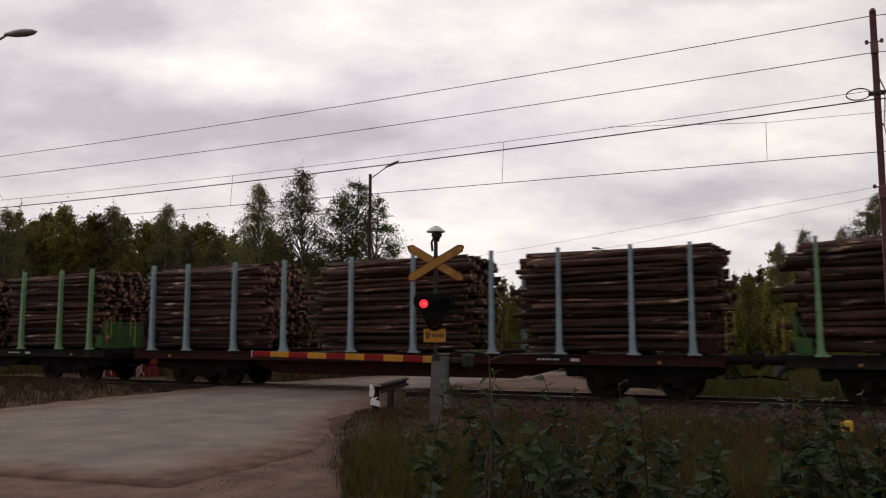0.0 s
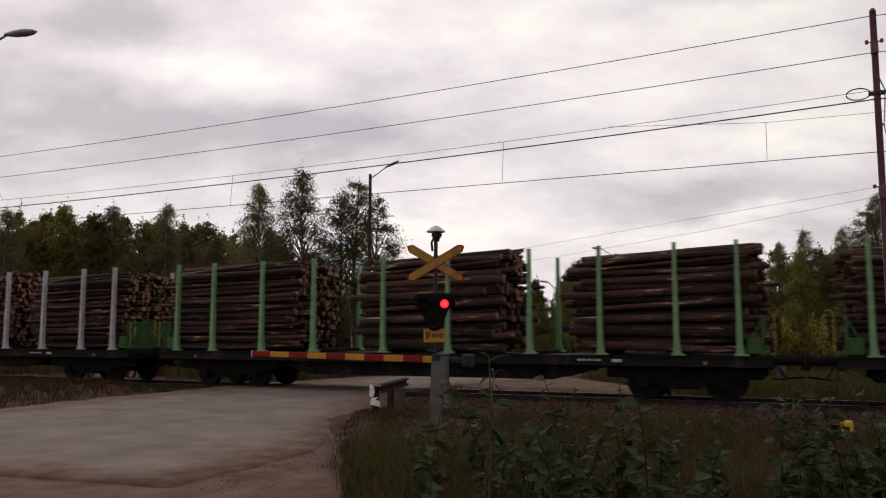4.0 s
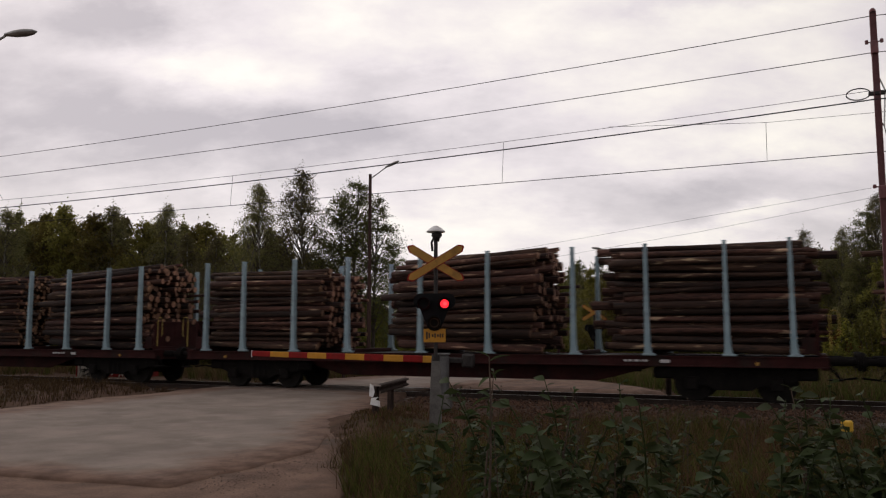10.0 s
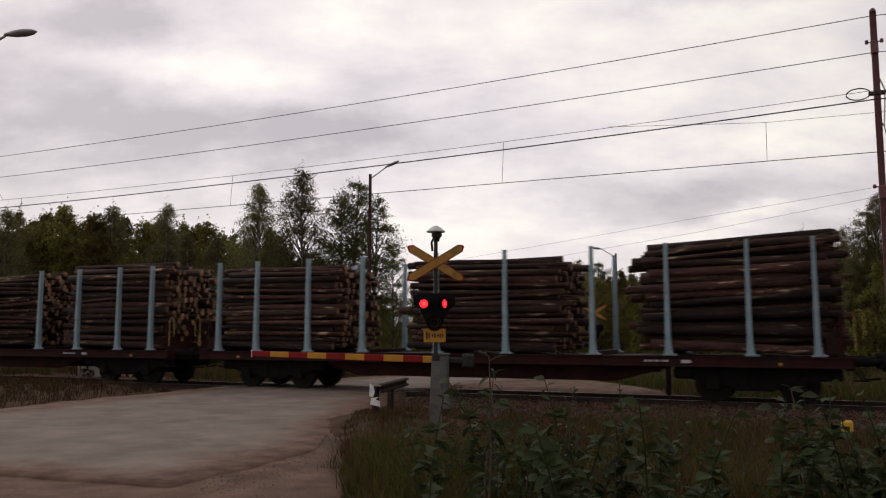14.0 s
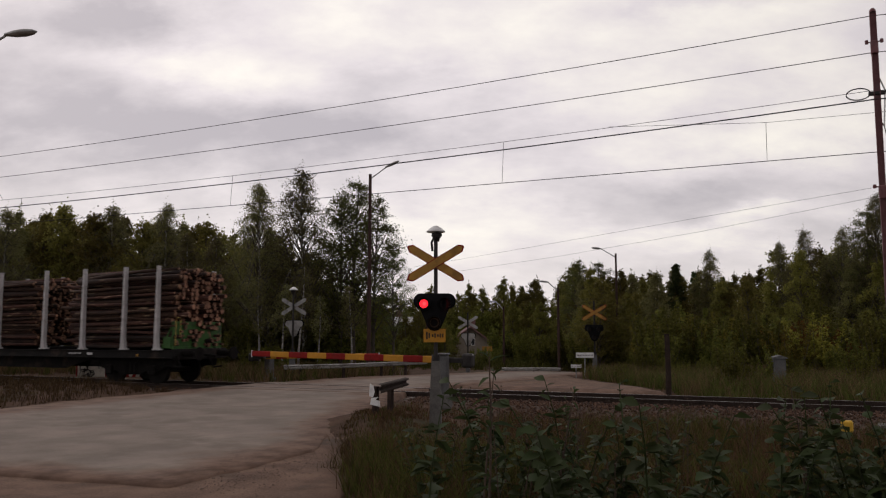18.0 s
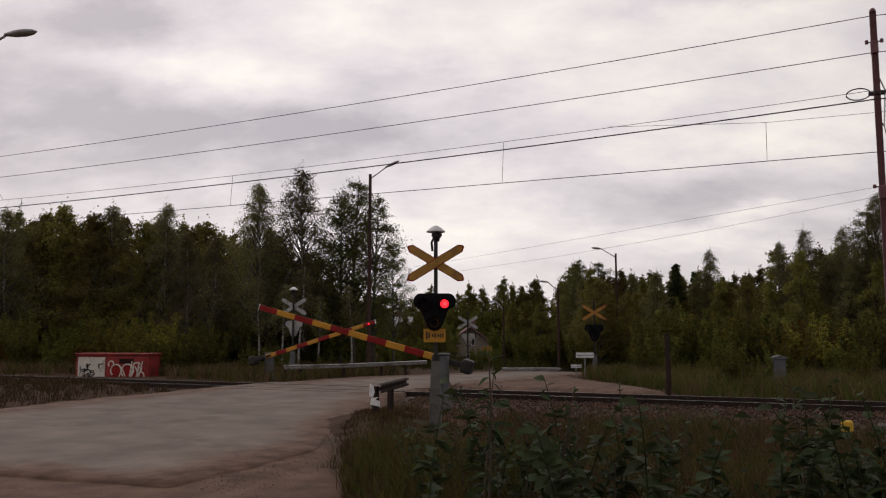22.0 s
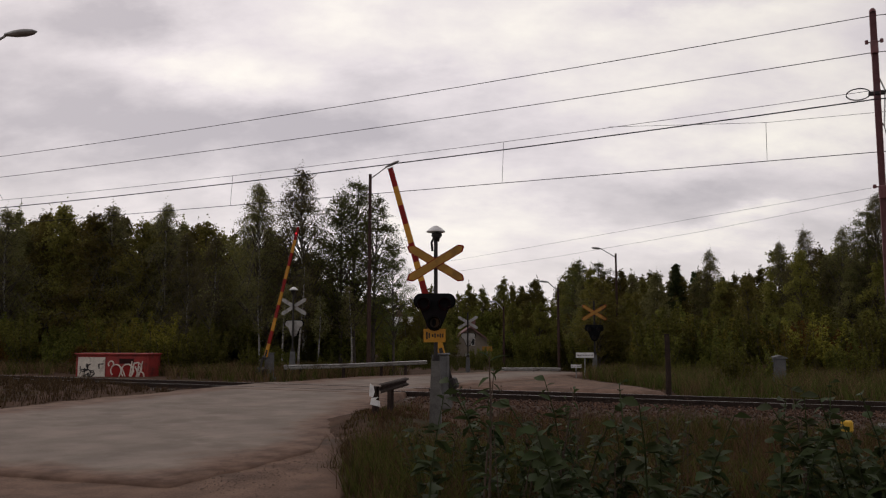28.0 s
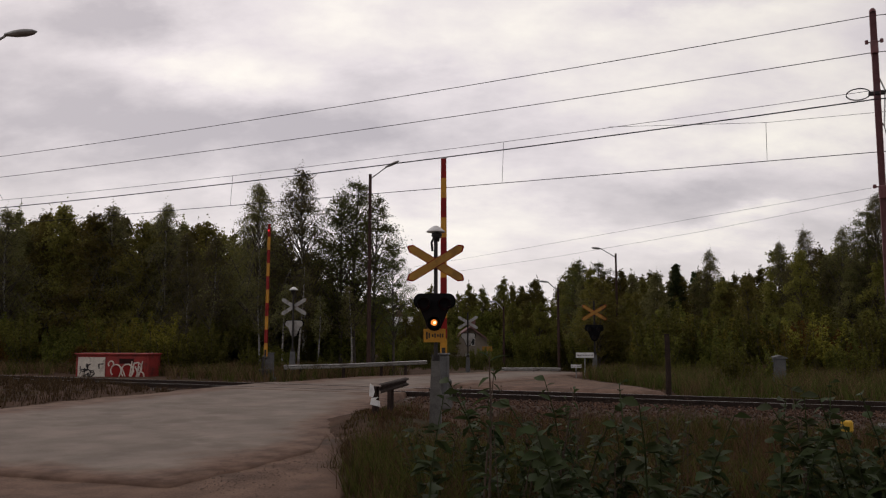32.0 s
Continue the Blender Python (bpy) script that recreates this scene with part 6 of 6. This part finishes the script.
def build_grass():
    rng = random.Random(8)
    for name, n, area, h, w, mat, label in (
            ("dry_grass", 46000, verge, 0.36, 0.005, "grass_dry", "withered brown grass in the verge"),
            ("green_grass", 19000, green_verge, 0.46, 0.006, "grass_green", "sparse green grass in the verge"),
            ("bank_tufts", 5000, bank_edge, 0.20, 0.006, "grass_dark", "short brown tufts along the gravel"),
            ("far_grass", 20000, far_verge, 0.7, 0.008, "grass_pale", "withered grass beyond the line"),
            ("far_green_grass", 30000, far_verge, 0.62, 0.008, "grass_green", "rough green grass beyond the line"),
            ("road_end_grass", 15000, road_end, 0.5, 0.014, "grass_green", "green grass past the bend of the far road"),
            ("bank_grass", 16000, left_bank, 0.24, 0.008, "grass_dark", "short dead grass on the bank"),
            ("wood_grass", 11000, far_left, 0.6, 0.012, "grass_pale", "withered grass before the wood"),
            ("wood_green_grass", 5000, far_left, 0.6, 0.014, "grass_green", "green grass before the wood")):
        me = blades(n, area, h, w, rng)
        me.materials.append(M[mat])
        tagged(new(name, me), label, "grass", kind="stuff")


build_grass()


def leaf_shape(length, width):
    s = Shape()
    o = [(0, 0), (0.18, 0.55), (0.42, 1.0), (0.7, 0.7), (1.0, 0.0), (0.7, -0.7), (0.42, -1.0), (0.18, -0.55)]
    vs = [(x * length, yv * width / 2, 0.10 * length * abs(yv) - 0.25 * length * x * x) for x, yv in o]
    vs += [(0.3 * length, 0, -0.02 * length), (0.65 * length, 0, -0.1 * length)]
    return s.add(vs, [(0, 8, 1), (1, 8, 2), (2, 8, 9), (2, 9, 3), (3, 9, 4), (4, 9, 5), (5, 9, 6), (6, 9, 8), (6, 8, 7), (7, 8, 0)])


def build_weeds():
    def leaf_set(sizes):
        return [leaf_shape(l, w).mesh("leaf", [M["leaf_weed"]], True) for l, w in sizes]
    broad = leaf_set(((0.07, 0.045), (0.105, 0.07), (0.135, 0.09), (0.17, 0.115)))
    narrow = leaf_set(((0.07, 0.02), (0.11, 0.026), (0.14, 0.032), (0.16, 0.036)))
    rng = random.Random(31)

    def weed(h, n, leaves, big, label):
        t = thing("weed_plant", pose(0, 0, 0), label, "weed", "weeds in the verge")
        lx, ly = rng.uniform(-0.28, 0.28), rng.uniform(-0.28, 0.28)
        pts = [(lx * q * q, ly * q * q, h * q) for q in (0, 0.25, 0.5, 0.75, 1.0)]
        part("stem", Shape().tube(pts, [0.009, 0.008, 0.006, 0.005, 0.003], 5), M["leaf_weed"] if big else M["stalk"], t)
        tuft = Shape()
        for i in range(n):
            q = rng.uniform(0.15, 1.0)
            k = (2 if q < 0.6 else (1 if q < 0.85 else 0)) + (1 if rng.random() < 0.35 else 0)
            at = pose(lx * q * q, ly * q * q, h * q, rng.uniform(-40, 40), rng.uniform(-50, 40), rng.uniform(0, 360))
            if big:
                part("leaf", leaves[k], None, t, at=at)
            else:
                tuft.add([at @ v.co for v in leaves[k].vertices], [tuple(f.vertices) for f in leaves[k].polygons])
        if not big:
            part("foliage", tuft, M["leaf_weed"], t, "many narrow green leaves", smooth=True)
        return t
    masters = [weed(0.8, 18, broad, True, "leafy green weed in the verge"), weed(1.0, 22, broad, True, "leafy green weed in the verge"), weed(0.6, 15, broad, True, "leafy green weed in the verge"),
               weed(0.9, 22, narrow, False, "narrow-leaved weed with a brown stem"), weed(1.05, 24, narrow, False, "narrow-leaved weed with a brown stem"), weed(0.7, 20, narrow, False, "narrow-leaved weed with a brown stem")]
    spots = []
    # in the verge they stand in loose clumps
    for x, y, spread_, n, kinds in ((-3.3, -15.0, 0.5, 9, (0, 1, 2)), (-2.2, -13.8, 0.7, 9, (0, 1, 2, 3)), (-0.7, -14.4, 0.6, 8, (0, 1, 2)), (0.7, -14.6, 0.7, 10, (0, 1, 2, 4)), (1.8, -15.2, 0.6, 9, (0, 1, 2)), (0.3, -12.5, 0.8, 7, (0, 2, 3)), (-4.2, -12.3, 0.5, 7, (2, 3, 5)), (-2.7, -14.6, 0.5, 9, (0, 1, 2)), (-1.9, -15.4, 0.5, 8, (0, 1)), (0.2, -15.4, 0.5, 7, (0, 1, 2)), (1.3, -14.0, 0.6, 8, (0, 1, 2)), (-4.6, -14.0, 0.45, 6, (2, 3)), (-2.6, -13.4, 0.6, 8, (0, 2)), (-1.0, -13.0, 0.7, 7, (2,)), (0.9, -13.4, 0.6, 8, (0, 2)), (1.9, -14.6, 0.5, 6, (2, 0)), (-3.0, -16.0, 0.35, 6, (2, 0)), (-3.2, -12.6, 0.8, 7, (0, 2)),
                                    (-3.9, -14.6, 0.6, 8, (3, 4, 5)), (-1.4, -15.2, 0.7, 8, (3, 4, 5)), (-2.4, -11.2, 0.9, 7, (3, 4, 5)), (-0.2, -10.6, 1.0, 6, (3, 5, 2)), (-5.0, -9.0, 0.6, 6, (2, 3)), (1.6, -13.2, 0.7, 6, (3, 4)),
                                    (-2.6, -15.9, 0.35, 5, (0, 1, 2)), (-1.9, -15.6, 0.4, 6, (0, 1)), (-1.4, -15.3, 0.35, 4, (0, 2)), (-0.7, -15.0, 0.4, 5, (0, 1, 2)), (0.0, -14.7, 0.4, 6, (0, 1)), (0.4, -14.5, 0.35, 5, (0, 1, 2)), (-3.2, -14.9, 0.4, 4, (0, 2))):
        for _ in range(n):
            spots.append((x + rng.gauss(0, spread_), y + rng.gauss(0, spread_), rng.choice(kinds), rng.uniform(0.7, 1.25)))
    # single tall ones
    spots += [(-1.9, -16.1, 0, 1.6), (-2.6, -16.4, 4, 1.3), (-2.2, -16.0, 3, 1.4), (-2.9, -15.8, 4, 1.2), (2.35, -17.55, 1, 1.45), (2.6, -17.9, 0, 1.5), (1.95, -17.2, 1, 1.3), (3.2, -17.5, 0, 1.6)]
    used = set()
    for x, y, k, size in spots:
        if y < -18.2 or x < -4.1 - 0.6 * (y + 14.8):
            continue
        m = pose(x, y, ground_level(x, y) - 0.03, rng.uniform(-9, 9), rng.uniform(-9, 9), rng.uniform(0, 360)) @ Matrix.Scale(size, 4)
        if k in used:
            copy_thing(masters[k], m)
        else:
            masters[k].matrix_basis = m
            used.add(k)
    # bare brown stalks of last summer
    def stalk(h):
        t = thing("dry_stalk", pose(0, 0, 0), "bare brown dead stalk in the verge", "weed", "dead stalks in the verge")
        s = Shape().tube([(0, 0, -0.02), (0.03, 0.02, h * 0.5), (0.1, -0.02, h)], [0.006, 0.005, 0.002], 5)
        for k in range(7):
            z, a = h * (0.5 + 0.07 * k), 2.4 * k
            s.tube([(0.06, 0, z), (0.06 + 0.07 * math.cos(a), 0.07 * math.sin(a), z + 0.09)], [0.003, 0.0015], 4)
            s.box((0.06 + 0.07 * math.cos(a), 0.07 * math.sin(a), z + 0.095), (0.014, 0.014, 0.022), 0.004)
        part("stem", s, M["stalk"], t)
        return t
    dry = [stalk(0.9), stalk(1.2)]
    for i in range(34):
        x, y = rng.uniform(-5.0, 2.2), rng.uniform(-16.6, -8.5)
        if x < -3.6 - 0.6 * (y + 14.8):
            x = -3.4 - 0.6 * (y + 14.8) + rng.random()
        m = pose(x, y, ground_level(x, y), rng.uniform(-10, 10), rng.uniform(-10, 10), rng.uniform(0, 360))
        if i < 2:
            dry[i].matrix_basis = m
        else:
            copy_thing(dry[i % 2], m)


build_weeds()


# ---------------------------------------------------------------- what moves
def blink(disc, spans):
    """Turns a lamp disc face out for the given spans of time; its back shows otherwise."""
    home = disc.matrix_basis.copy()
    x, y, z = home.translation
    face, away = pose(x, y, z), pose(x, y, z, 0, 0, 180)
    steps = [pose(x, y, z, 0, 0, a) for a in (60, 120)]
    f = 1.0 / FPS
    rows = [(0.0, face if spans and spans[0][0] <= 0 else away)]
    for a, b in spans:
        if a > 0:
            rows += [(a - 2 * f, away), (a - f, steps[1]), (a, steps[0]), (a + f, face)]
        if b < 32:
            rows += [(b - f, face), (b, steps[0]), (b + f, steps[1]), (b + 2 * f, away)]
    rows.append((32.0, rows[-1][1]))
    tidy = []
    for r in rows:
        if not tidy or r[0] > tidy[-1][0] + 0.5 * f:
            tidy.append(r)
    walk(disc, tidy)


def swing(boom, rows):
    walk(boom, [(t, pose(0, 0, 0, 0, -a, 0)) for t, a in rows])


def motions():
    times = [0, 1, 2, 3, 4, 5, 6, 7, 8, 9, 10, 11, 12, 13, 14, 15, 16, 17, 18, 20, 23, 26, 29, 32]
    for thing_, off in WAGONS + STACKS:
        z = thing_.matrix_basis.translation.z
        walk(thing_, [(t, RAIL @ pose(train_place(t) + off, 0, z)) for t in times])
    up = [(0, 1.5), (20.6, 1.5), (21.0, 4.0), (21.5, 10.5), (22, 15.2), (23, 25), (24, 35), (25, 44.2), (25.5, 49.3), (26.5, 59.5), (27.5, 69), (28, 74), (28.5, 79), (29, 83.5), (29.5, 88), (30, 90), (32, 90)]
    swing(NEAR_BOOM, up)
    swing(FAR_BOOM, [(t, a - 0.5 if a > 5 else a) for t, a in up])
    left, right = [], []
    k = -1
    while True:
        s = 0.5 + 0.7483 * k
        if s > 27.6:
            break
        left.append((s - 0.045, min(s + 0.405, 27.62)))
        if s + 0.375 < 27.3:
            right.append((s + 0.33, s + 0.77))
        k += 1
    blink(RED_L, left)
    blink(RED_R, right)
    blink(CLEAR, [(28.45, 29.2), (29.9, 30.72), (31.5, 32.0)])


motions()
